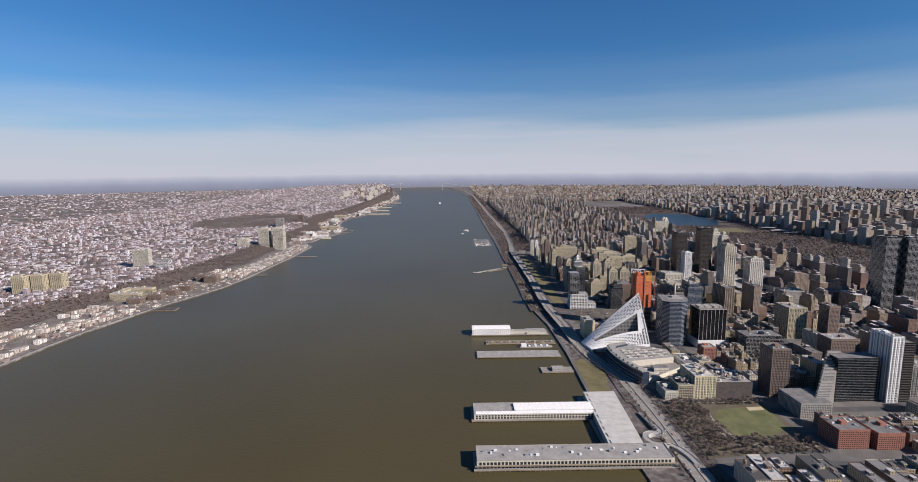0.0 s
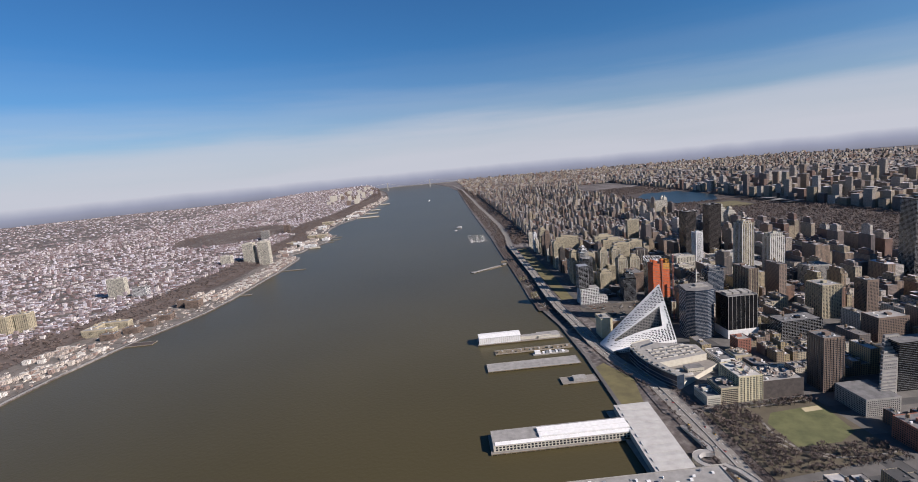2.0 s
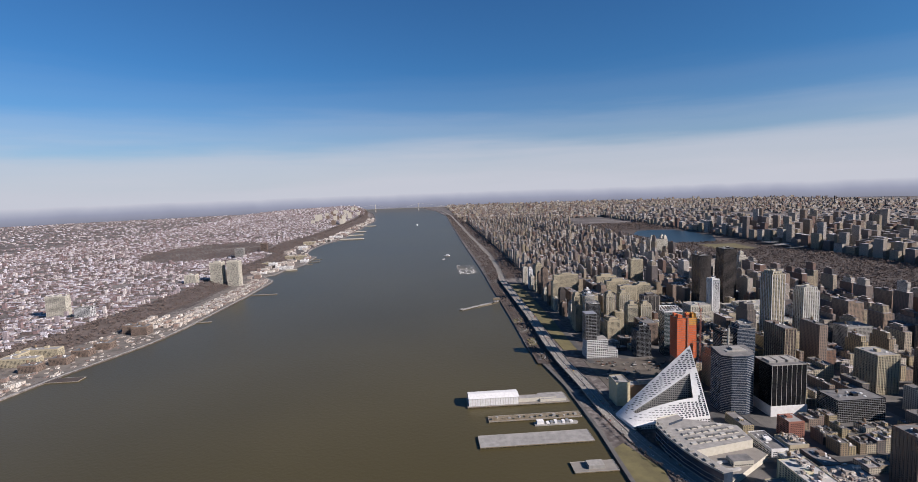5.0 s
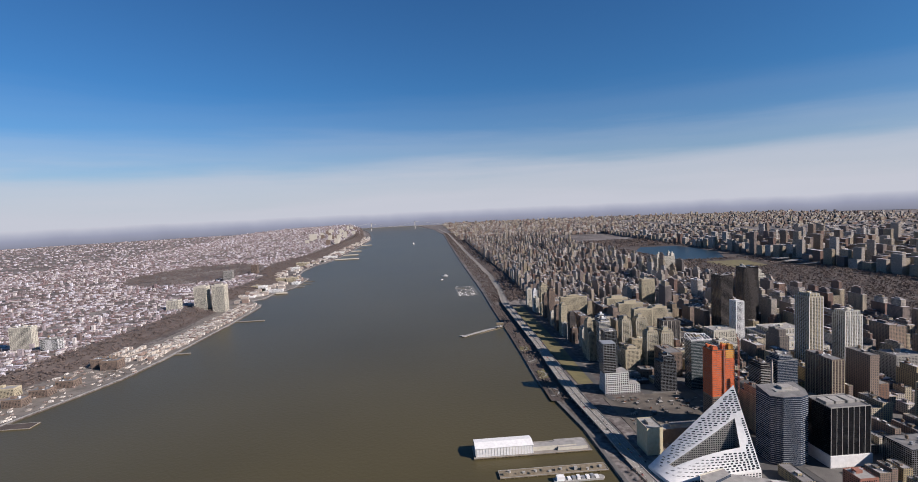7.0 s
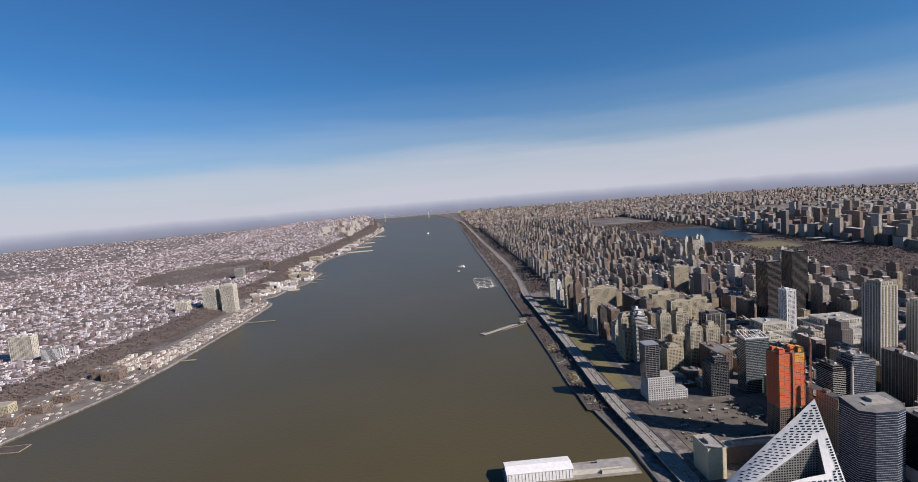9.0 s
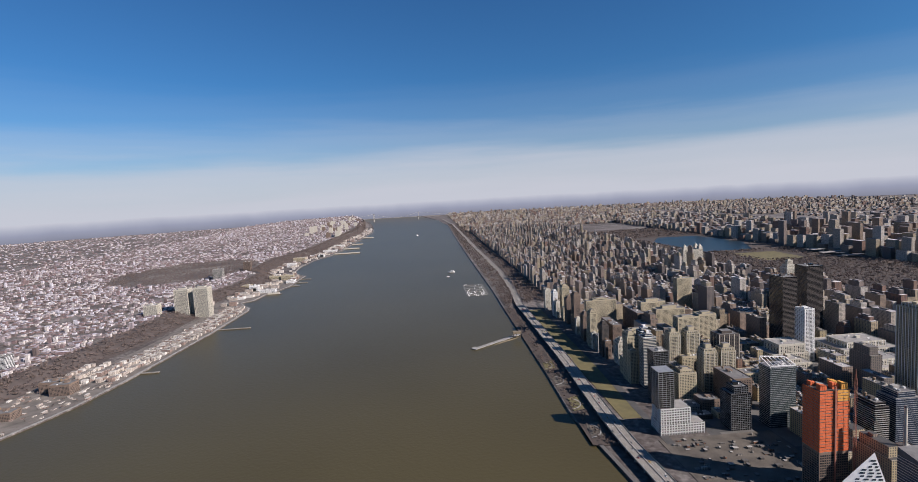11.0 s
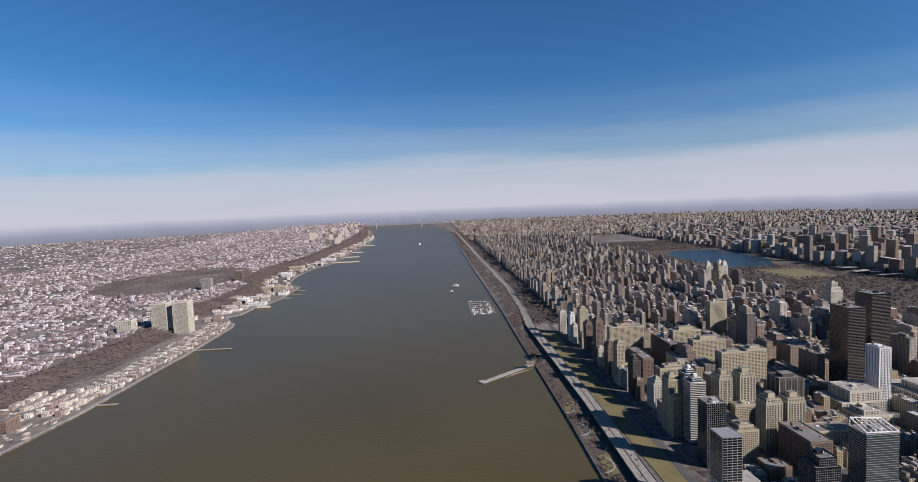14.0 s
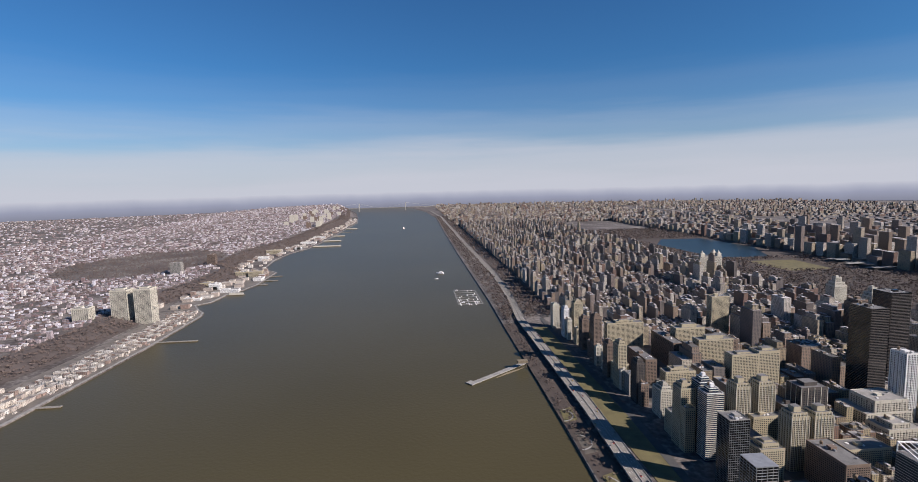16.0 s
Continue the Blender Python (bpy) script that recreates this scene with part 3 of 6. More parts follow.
# riverside row, south to north
T("apartment_tower", -94, 498, 29, 28, 106, M_grey, "dark glass apartment tower with pale floor lines beside the park", "curtain", glass=M_blackgl, trim=M_slate, storey=3.4)
T("apartment_tower", -81, 569, 27, 24, 111, M_white, "slender blue glass tower with white balcony bands", "bands", glass=M_bluegl, trim=M_lime, tiers=((6, 6, 5, 5, 6),))
T("apartment_tower", -71, 606, 23, 24, 113, M_white, "slender blue glass tower with white balcony bands", "bands", glass=M_bluegl, trim=M_lime, tiers=((5, 5, 5, 5, 6),))
T("apartment_tower", -98, 614, 25, 26, 102, M_tan, "tan brick apartment tower with stepped top", tiers=((3, 6, 4, 4, 7),), crown=4)
T("apartment_tower", -98, 586, 17, 12, 76, M_tan, "tan brick lower wing beside the park")
T("apartment_tower", -79, 722, 25, 32, 56, M_lime, "pale stone apartment block with notched top", tiers=((4, 4, 4, 4, 5), (4, 4, 4, 4, 4)), crown=3)
T("apartment_tower", -54, 712, 16, 22, 40, M_white, "pale lower apartment wing by the park")
T("apartment_tower", -95, 780, 17, 26, 84, M_soot, "dark brown apartment tower with rounded crown", tiers=((3, 3, 4, 4, 6),), crown=3)
T("apartment_tower", -92, 752, 15, 12, 48, M_brown, "dark brown lower wing beside the park")
T("apartment_tower", -99, 860, 18, 28, 96, M_tan, "tan brick apartment tower beside the park", tiers=((3, 3, 3, 3, 6),), crown=3)
T("apartment_tower", -98, 831, 13, 10, 46, M_lime, "tan lower wing beside the park")
T("apartment_tower", -45, 1052, 92, 22, 84, M_tan, "wide pale stone apartment slab", tiers=((22, 26, 3, 3, 4),), crown=3)
T("apartment_tower", -99, 920, 17, 28, 78, M_brown, "brown brick apartment tower with stepped top", tiers=((4, 4, 4, 4, 6),), crown=3)
T("apartment_tower", -99, 1004, 19, 28, 117, M_brown, "dark brick apartment tower by the park", tiers=((3, 3, 4, 4, 5),), crown=3)
T("apartment_tower", -98, 975, 16, 12, 50, M_lime, "pale lower apartment wing by the park")
T("apartment_tower", -92, 1108, 18, 28, 84, M_brown, "brown brick apartment tower with stepped top", tiers=((4, 4, 4, 4, 6),), crown=3)
T("apartment_tower", -77, 1218, 25, 28, 100, M_tan, "tall tan apartment tower with set-back crown", tiers=((4, 4, 4, 4, 5),), crown=4)
T("apartment_tower", -106, 1216, 15, 24, 84, M_white, "pale slender apartment tower by the river", tiers=((3, 3, 3, 3, 6),), crown=3)
T("apartment_tower", -103, 1190, 13, 22, 58, M_lime, "pale lower apartment wing by the river")
T("apartment_tower", -112, 1310, 20, 26, 76, M_lime, "pale apartment tower by the river", crown=4)
for y, w, top, m in ((650, 30, 44, M_tan), (820, 28, 46, M_grey), (890, 30, 42, M_tan), (950, 32, 44, M_lime), (1040, 30, 44, M_brown), (1150, 30, 46, M_tan), (1260, 30, 40, M_brown)):
    T("apartment_block", -92, y, w, 26, top, m, "mid-height apartment block along the park boulevard")
# wide tan slabs and twin towers behind
T("apartment_slab", 101, 786, 55, 26, 88, M_tan, "wide tan brick apartment slab with flat roof", crown=3)
T("apartment_slab", 156, 789, 44, 29, 92, M_tan, "wide tan brick apartment slab with rooftop tank house", crown=5)
T("apartment_slab", 97, 896, 79, 26, 84, M_tan, "wide tan brick apartment slab with rooftop tank house", crown=8)
T("apartment_slab", 93, 986, 72, 26, 85, M_tan, "wide tan brick apartment slab with rooftop tank house", crown=8)
T("apartment_slab", -33, 786, 62, 24, 60, M_tan, "wide tan brick apartment slab with stepped top", tiers=((12, 12, 4, 4, 5),), crown=3)
T("apartment_slab", 62, 1020, 24, 108, 66, M_brown, "long brown brick apartment slab seen end on", crown=0)
T("apartment_slab", 190, 1010, 24, 100, 68, M_brown, "long brown brick apartment slab seen end on", crown=0)
T("apartment_slab", -36, 930, 24, 90, 58, M_brown, "long brown brick apartment slab with flat roof", crown=0)
for x, y, w, hh in ((-4, 616, 24, 98), (34, 616, 28, 99), (24, 531, 27, 86), (60, 531, 29, 85)):
    T("stepped_tower", x, y, w, 26, hh, M_tan, "tan brick balcony tower with octagonal stepped cap", "ribs", bay=2.6, tiers=((2, 2, 2, 2, 5),), crown=8, trim=M_lime)
T("apartment_slab", 16, 589, 50, 14, 54, M_tan, "tan brick base slab between twin towers")
T("apartment_slab", 52, 504, 24, 14, 44, M_tan, "tan brick low slab between twin towers")
T("apartment_slab", 74, 640, 21, 84, 64, M_soot, "long dark brick slab with cluttered roof")
T("apartment_block", -42, 508, 36, 30, 56, M_tan, "tan brick apartment block with stepped roof", tiers=((6, 6, 5, 5, 6),), crown=3)
T("apartment_block", 34, 490, 34, 68, 60, M_brown, "brown brick block with a dark blind flank")
T("apartment_block", 94, 512, 66, 30, 44, M_tan, "tan brick block with a cluttered flat roof")
T("office_block", 104, 620, 45, 34, 92, M_soot, "dark brown apartment block with white rooftop house", "ribs", crown=6, trim=M_lime, bay=5)
T("school", 232, 660, 84, 62, 34, M_lime, "white concrete school block with deep window bays", "ribs", roof=M_roofpale, tiers=((18, 6, 4, 8, 20),), bay=5)
T("office_tower", 330, 748, 36, 48, 184, M_soot, "very dark slab tower over the arts centre", "bands", glass=M_blackgl, trim=M_soot)
T("office_tower", 326, 654, 23, 30, 124, M_white, "white ribbed concrete office tower", "ribs", trim=M_white, crown=0)
# low buildings between the cleared lot and the towers
T("office_block", -62, 452, 32, 28, 16, M_grey, "low grey depot with a flat cluttered roof")
T("office_block", -26, 454, 34, 30, 24, M_brown, "low brown brick loft beside the cleared lot")
T("office_block", -58, 410, 34, 18, 12, M_soot, "low dark brick shed beside the cleared lot", roof=M_roofpale)
T("office_block", -16, 412, 44, 22, 15, M_tan, "low tan brick garage beside the cleared lot")
# round the pyramid and south
T("office_tower", -20, 376, 34, 32, 66, M_blackgl, "black glass stepped office tower", "curtain", glass=M_blackgl, trim=M_slate, tiers=((8, 2, 4, 4, 11),))
T("glass_tower", 46, 370, 45, 28, 108, M_steel, "grey-green glass tower with a slanted open crown", "lines", glass=M_tealgl, storey=3.2, bay=2.4)
T("office_tower", 146, 250, 40, 32, 98, M_grey, "blue-grey glass tower with notched steps", "lines", glass=M_bluegl, tiers=((5, 8, 3, 3, 8),))
T("apartment_tower", 112, 252, 22, 36, 88, M_soot, "dark brick apartment tower with narrow front", "bands", glass=M_blackgl, trim=M_grey, tiers=((3, 3, 3, 3, 6),))
T("office_block", 236, 262, 24, 66, 100, M_brown, "brown slab with a windowless dark flank and tan end", "ribs", trim=M_tan)
T("apartment_tower", 379, 364, 39, 34, 146, M_lime, "tall pale apartment tower with a solid crown", "ribs", bay=2.8, tiers=((3, 3, 3, 3, 8),), trim=M_white)
T("apartment_tower", 313, 390, 32, 42, 186, M_tan, "very tall tan apartment tower with notched balconies", "ribs", tiers=((5, 5, 5, 5, 6),), trim=M_white)
T("theatre", 391, 690, 130, 100, 34, M_lime, "long white travertine theatre with a low flat roof", "ribs", roof=M_roofpale, tiers=((20, 20, 15, 25, 12),), trim=M_white, bay=4)
T("theatre", 350, 570, 130, 80, 30, M_lime, "wide pale arts hall with raised white stage house", "ribs", roof=M_roofpale, tiers=((30, 40, 15, 15, 12),), trim=M_white, bay=5)
T("office_block", 225, 590, 60, 40, 30, M_lime, "pale stone block with a deep window band", "ribs", roof=M_roofpale, tiers=((10, 20, 5, 5, 8),), bay=5)
T("office_block", 455, 330, 60, 42, 66, M_grey, "square office block with olive blind wall")
T("office_tower", 458, 830, 44, 44, 190, M_blackgl, "black glass slab tower by the park", "bands", glass=M_blackgl, trim=M_soot)
T("apartment_tower", 293, 1168, 50, 26, 112, M_tan, "tan apartment slab with dark flank")
T("apartment_tower", 560, 1010, 36, 40, 120, M_brown, "brown tower near the park's edge", tiers=((5, 5, 5, 5, 8),))
T("apartment_tower", 690, 1100, 34, 34, 112, M_lime, "pale twin-topped tower at the park's edge", tiers=((4, 4, 4, 4, 9), (6, 6, 6, 6, 12)))
T("apartment_tower", 745, 1280, 40, 34, 104, M_lime, "pale stone tower at the park's edge", tiers=((4, 4, 4, 4, 9), (6, 6, 6, 6, 14)))
T("office_tower", 662, 250, 38, 46, 230, M_blackgl, "black glass twin tower at the park's corner", "curtain", glass=M_blackgl)
T("office_tower", 712, 240, 36, 46, 230, M_blackgl, "black glass twin tower at the park's corner", "curtain", glass=M_blackgl)
T("apartment_tower", 84, -206, 33, 36, 94, M_brown, "dark brown apartment tower with ribbed balcony front", "ribs", bay=2.6, trim=M_brown)
T("office_tower", 272, -225, 20, 46, 124, M_white, "white slab tower with a dark recessed slot", "ribs", glass=M_blackgl, bay=6, trim=M_white)
T("office_tower", 294, -228, 22, 40, 112, M_soot, "dark office slab tower behind a white slab", "bands", glass=M_blackgl, trim=M_soot)
T("office_block", 325, -215, 42, 36, 64, M_grey, "grey panelled office block", "ribs", trim=M_grey)
T("office_block", -107, -205, 22, 41, 20, M_lime, "low pale loft building with white cornice", roof=M_roof)
T("office_block", -84, -203, 28, 43, 31, M_tan, "tan brick loft building with tarred roof", win=(2.4, 1.9))
T("office_block", -54, -186, 38, 58, 46, M_cream, "cream loft building with big window bays and white roof houses", "ribs", roof=M_membrane, bay=5.2, glass=M_tealgl, trim=M_cream)
T("office_block", -14, -186, 66, 56, 33, M_soot, "dark brick warehouse with a wide cluttered tan roof", "plain", roof=M_roofpale)
T("office_block", -9, -124, 30, 50, 19, M_lime, "low pale loft with white roof units", roof=M_membrane, win=(2.2, 1.8))
T("office_block", 23, -126, 26, 46, 24, M_brown, "brown brick loft with tarred roof")
T("office_block", -9, -56, 26, 56, 17, M_white, "low white studio building with dark roof", roof=M_roof, win=(2.4, 1.6))
T("office_block", 19, -78, 30, 34, 21, M_tan, "tan brick garage with gravel roof", roof=M_roofpale)
for x0, y0, w, d, z, k in ((-54, -244, 38, 58, 50.1, 16), (-14, -242, 66, 56, 37.1, 34), (-84, -246, 28, 43, 35.1, 10), (-9, -174, 30, 50, 23.1, 12), (19, -112, 30, 34, 25.1, 10)):
    rr = np.random.default_rng(int(w + d))
    rows = []
    for _ in range(k):
        x, y, sx, sy = x0 + rr.uniform(2, w - 9), y0 + rr.uniform(2, d - 9), rr.uniform(2, 7), rr.uniform(2, 6)
        rows.append((x, x + sx, y, y + sy, z - 0.3, z + rr.uniform(1, 4)))
    many_boxes("roof_units", rows, M_rowhouse, "pale fans, sheds and ducts scattered over a loft roof", "roof units")
T("apartment_block", 77, -372, 46, 42, 34, M_red, "red brick apartment block with flat roof")
T("apartment_block", 132, -372, 40, 46, 30, M_red, "red brick apartment block with cornice")
T("office_block", 50, -40, 26, 28, 34, M_red, "small red brick loft building", roof=M_roofpale)
T("office_block", 168, 22, 84, 46, 42, M_blackgl, "black glass low office block", "curtain", glass=M_blackgl)
T("office_block", 322, 120, 44, 52, 80, M_tan, "square tan stone block with plain upper walls", "ribs", roof=M_roofpale)
T("apartment_tower", 395, 70, 26, 34, 92, M_brown, "narrow brown brick apartment tower")
T("apartment_block", 300, -60, 60, 40, 60, M_brown, "brown brick apartment block with pale roof", roof=M_roofpale)


def poly_tower(name, poly, h, glass, trim, label, storey=3.3, roof=None, base=4.1, ztop=None, band=0.9):
    """A tower over any outline, with floor bands that follow it."""
    cx, cy = sum(p[0] for p in poly) / len(poly), sum(p[1] for p in poly) / len(poly)
    q = [(x - cx, y - cy) for x, y in poly]
    b = thing(name, cx, cy, base, label, "building", "city towers")
    g = Geo()
    g.prism(q, 0, ztop or h, 0, 1)
    part("wall", g, [glass, roof or M_roof], b)
    g = Geo()
    z = storey
    while z < h - 1:
        g.prism([(x * 1.008, y * 1.008) for x, y in q], z - band / 2, z + band / 2, floor=True)
        z += storey
    part("banding", g, trim, b, "horizontal floor bands", "stuff")
    xs, ys = [p[0] for p in poly], [p[1] for p in poly]
    KEEP.append((min(xs) - 5, max(xs) + 5, min(ys) - 5, max(ys) + 5))
    return b


# white pyramid apartment block with a courtyard cut into its warped slope
def pyramid():
    cx, cy = -100, 20
    b = thing("pyramid_building", cx, cy, 4.1, "white warped pyramid apartment block with a sunken courtyard", "building", "city towers")
    SW, SE, NE, NW = [Vector(p) - Vector((cx, cy, 4.1)) for p in ((-172, -2, 10), (-38, 0, 17), (-55, 38, 131), (-182, 52, 9))]

    def P(u, v, out=0.0):
        p = (SW * (1 - u) + SE * u) * (1 - v) + (NW * (1 - u) + NE * u) * v
        if out:
            du = (SE - SW) * (1 - v) + (NE - NW) * v
            dv = (NW - SW) * (1 - u) + (NE - SE) * u
            p = p + du.cross(dv).normalized() * out
        return tuple(p)
    court = [(0.16, 0.50), (0.86, 0.32), (0.91, 0.67), (0.14, 0.62)]
    outer = [(0, 0), (1, 0), (1, 1), (0, 1)]

    def blend(p, q, s):
        return p[0] + (q[0] - p[0]) * s, p[1] + (q[1] - p[1]) * s

    def in_court(u, v, m=0.0):
        s = 0
        for (x0, y0), (x1, y1) in zip(court, court[1:] + court[:1]):
            s += (x1 - x0) * (v - y0) - (y1 - y0) * (u - x0) > -m
        return s == 4
    g = Geo()
    for k in range(4):
        o0, o1, c0, c1 = outer[k], outer[(k + 1) % 4], court[k], court[(k + 1) % 4]
        for i in range(14):
            for j in range(6):
                q = [blend(blend(o0, o1, s), blend(c0, c1, s), t) for s, t in ((i / 14, j / 6), ((i + 1) / 14, j / 6), ((i + 1) / 14, (j + 1) / 6), (i / 14, (j + 1) / 6))]
                g.quad([P(*w) for w in q])
    part("sloping_facade", g, M_white, b, "white steel-panelled warped facade")
    g = Geo()
    for (ua, va, ub, vb) in ((0, 0, 1, 0), (1, 0, 1, 1), (1, 1, 0, 1), (0, 1, 0, 0)):
        for k in range(12):
            s, t = k / 12, (k + 1) / 12
            p, q = P(ua + (ub - ua) * s, va + (vb - va) * s), P(ua + (ub - ua) * t, va + (vb - va) * t)
            g.quad([(p[0], p[1], 0), (q[0], q[1], 0), q, p])
    part("wall", g, M_white, b)
    g = Geo()
    for (ua, va), (ub, vb) in zip(court, court[1:] + court[:1]):
        for k in range(12):
            s, t = k / 12, (k + 1) / 12
            p, q = P(ua + (ub - ua) * s, va + (vb - va) * s), P(ua + (ub - ua) * t, va + (vb - va) * t)
            g.quad([(q[0], q[1], 3), (p[0], p[1], 3), p, q])
    part("courtyard_wall", g, M_grey, b, "grey courtyard wall with windows")
    g = Geo()
    g.quad([(*P(*w)[:2], 3) for w in court])
    part("courtyard_floor", g, M_grass, b)
    # slotted windows in staggered rows on the slope, balconies in the court
    rnd = np.random.default_rng(5)
    g = Geo()
    for i in range(1, 37):
        c = i / 37 * 0.95
        u = 0.985
        while u > c + 0.02 and c / u < 0.97:
            v = c / u
            step = 1.0 / math.hypot(u * 140, v * 52)
            n = rnd.uniform(2.8, 5.0) * step
            ub, vb = u - u * n, v + v * n
            if vb < 0.97 and ub > 0.02 and not any(in_court(x, y, 0.02) for x, y in ((u, v), (ub, vb), (u + 0.012, v + 0.03), (ub + 0.012, vb + 0.03))):
                hu, hv = 1.9 * v / math.hypot(v * 140, u * 52), 1.9 * u / math.hypot(v * 140, u * 52)
                hu, hv = hu * 0.62, hv * 0.62
                g.quad([P(u, v, 0.35), P(u + hu, v + hv, 0.35), P(ub + hu, vb + hv, 0.35), P(ub, vb, 0.35)])
            u -= u * (n + rnd.uniform(2.0, 3.4) * step)
    part("window_panes", g, M_glass, b, "dark slotted windows in staggered rows", "stuff")
    g = Geo()
    for wall in ((*court[3], *court[2]), (*court[2], *court[1])):
        for k in range(30):
            s, t = (k + 0.15) / 30, (k + 0.8) / 30
            p, q = Vector(P(wall[0] + (wall[2] - wall[0]) * s, wall[1] + (wall[3] - wall[1]) * s)), Vector(P(wall[0] + (wall[2] - wall[0]) * t, wall[1] + (wall[3] - wall[1]) * t))
            out = Vector((0, -0.4, 0)) if wall[0] < 0.5 else Vector((-0.4, 0, 0))
            z = 5.0
            while z + 2 < min(p.z, q.z):
                a, d = p + out, q + out
                g.quad([(a.x, a.y, z), (d.x, d.y, z), (d.x, d.y, z + 1.9), (a.x, a.y, z + 1.9)])
                z += 3.3
    part("court_panes", g, M_glass, b, "dark courtyard windows", "stuff")
    g = Geo()
    for k in range(28):
        s = (k + 0.2) / 28
        p, q = P(s, 0), P(s + 0.02, 0)
        z = 1.5
        while z + 2.2 < p[2]:
            g.quad([(p[0], p[1] - 0.2, z), (q[0], q[1] - 0.2, z), (q[0], q[1] - 0.2, z + 1.8), (p[0], p[1] - 0.2, z + 1.8)])
            z += 3.3
    part("street_panes", g, M_glass, b, "dark street windows", "stuff")


pyramid()

# orange-netted tower under construction
b = thing("construction_tower", 5, 176, 4.1, "tower under construction wrapped in orange safety netting", "building", "city towers")
g = Geo()
g.box(-20, 20, -15, 15, 0, 58, 0, 1)
part("lower_wall", g, [M_brown, M_roof], b)
g = Geo()
panes(g, -20, 20, -15, 15, 0, 58, 3.0, 3.4, 2.2, 2.2)
part("window_panes", g, M_glass, b, "dark window panes in rows", "stuff")
for i in range(22):
    z = 58 + i * 3.75
    # solid dark block stands in for the shade inside the open storey
    g = Geo()
    g.box(-19.2, 19.2, -14.2, 14.2, z + 0.45, z + 3.75, floor=True)
    part("dark_storey", g, M_soot, b, "dark block standing for the shade of the open storey behind the net")
    g = Geo()
    g.box(-20.1, 20.1, -15.1, 15.1, z - 0.15, z + 0.45, floor=True)
    part("floor_slab", g, M_grey, b)
    for k in range(5):
        jx, drop = 0.12 * math.sin(i * 2.3 + k), 0.22 + 0.2 * math.sin(i * 1.9 + k * 2.7)
        x0 = -20.3 + k * 8.1
        m = M_amber if i > 17 and k > 2 else M_orange
        g = Geo()
        g.box(x0, x0 + 7.7, -15.5 + jx, -15.2 + jx, z + 0.5, z + 3.55 - drop, floor=True)
        part("netting", g, m, b)
    for k in range(3):
        for x0 in (-20.6, 20.3):
            g = Geo()
            g.box(x0, x0 + 0.3, -15 + k * 10, -5.6 + k * 10, z + 0.5, z + 3.4, floor=True)
            part("side_netting", g, M_orange, b)
g = Geo()
g.box(-0.6, 1.4, -17.0, -15.6, 4, 146)
part("hoist_mast", g, M_red, b, "dark red hoist mast up the front")
for x, y, hh, m in ((-13, -9, 7, M_orange), (-5, 3, 4, M_grey), (5, -7, 8, M_orange), (14, 6, 6, M_amber), (15, -10, 9, M_amber), (-12, 9, 5, M_orange)):
    for q in range(3):
        g = Geo()
        g.box(x - 4.5 + q * 3.1, x - 1.9 + q * 3.1, y - 3.5, y + 3.5, 140.4, 141 + hh - q * 0.9, floor=True)
        part("formwork", g, m, b)
KEEP.append((-30, 40, 150, 200))
b = thing("tower_crane", 31, 158, 4.1, "red lattice tower crane beside the orange tower", "crane")
g = Geo()
for a, c in ((-1, -1), (1, -1), (1, 1), (-1, 1)):
    g.rod((a, c, 0), (a, c, 156), 0.25, 0.25)
for i in range(40):
    z = i * 3.9
    s = 1 if i % 2 else -1
    g.rod((-1 * s, -1, z), (1 * s, -1, z + 3.9), 0.14, 0.14, 3)
    g.rod((-1, -1 * s, z), (-1, 1 * s, z + 3.9), 0.14, 0.14, 3)
part("mast", g, M_red, b)
g = Geo()
g.rod((0, 0, 154), (-16, -18, 176), 0.8, 0.4)
g.rod((0, 0, 154), (5, 6, 158), 0.9, 0.9)
part("jib", g, M_red, b)

# blue glass tower with a rounded flank and slanted top
poly_tower("glass_tower", [(2, 38), (16, 28), (42, 26), (58, 32), (64, 46), (64, 70), (2, 70)], 106, M_bluegl, M_steel,
           "blue glass apartment tower with rounded corners and floor bands", 3.1, ztop=[106, 106, 106, 106, 109, 112, 112], band=0.55)
b = thing("roof_house", 36, 54, 110, "grey plant house on the blue glass tower", "roof house")
g = Geo()
g.box(-20, 18, -10, 10, -1, 4)
g.box(-8, 10, -6, 6, 3.9, 8)
part("plant_house", g, M_grey, b)
# black office slab with white piers and a white base
b = thing("office_slab", 110, 38, 4.1, "black glass office slab on a white base", "building", "city towers")
g = Geo()
g.box(-31, 31, -24, 24, 18, 90, 0, 1)
part("wall", g, [M_blackgl, M_roof], b)
g = Geo()
for i in range(8):
    x = -31 + 62 * i / 7
    g.box(x - 0.35, x + 0.35, -24.5, -23.9, 18, 90)
    g.box(x - 0.35, x + 0.35, 23.9, 24.5, 18, 90)
part("ribbing", g, M_grey, b, "thin pale upright piers", "stuff")
g = Geo()
bands(g, -31, 31, -24, 24, 18, 90, 3.7, 0.4, 0.1)
part("banding", g, M_blackgl, b, "black floor bands", "stuff")
g = Geo()
g.box(-33, 33, -26, 26, 0, 18)
part("base", g, M_white, b, "white panelled base storeys")
g = Geo()
parapet(g, -31, 31, -24, 24, 90, 1.4, 0.8)
part("parapet", g, M_grey, b)
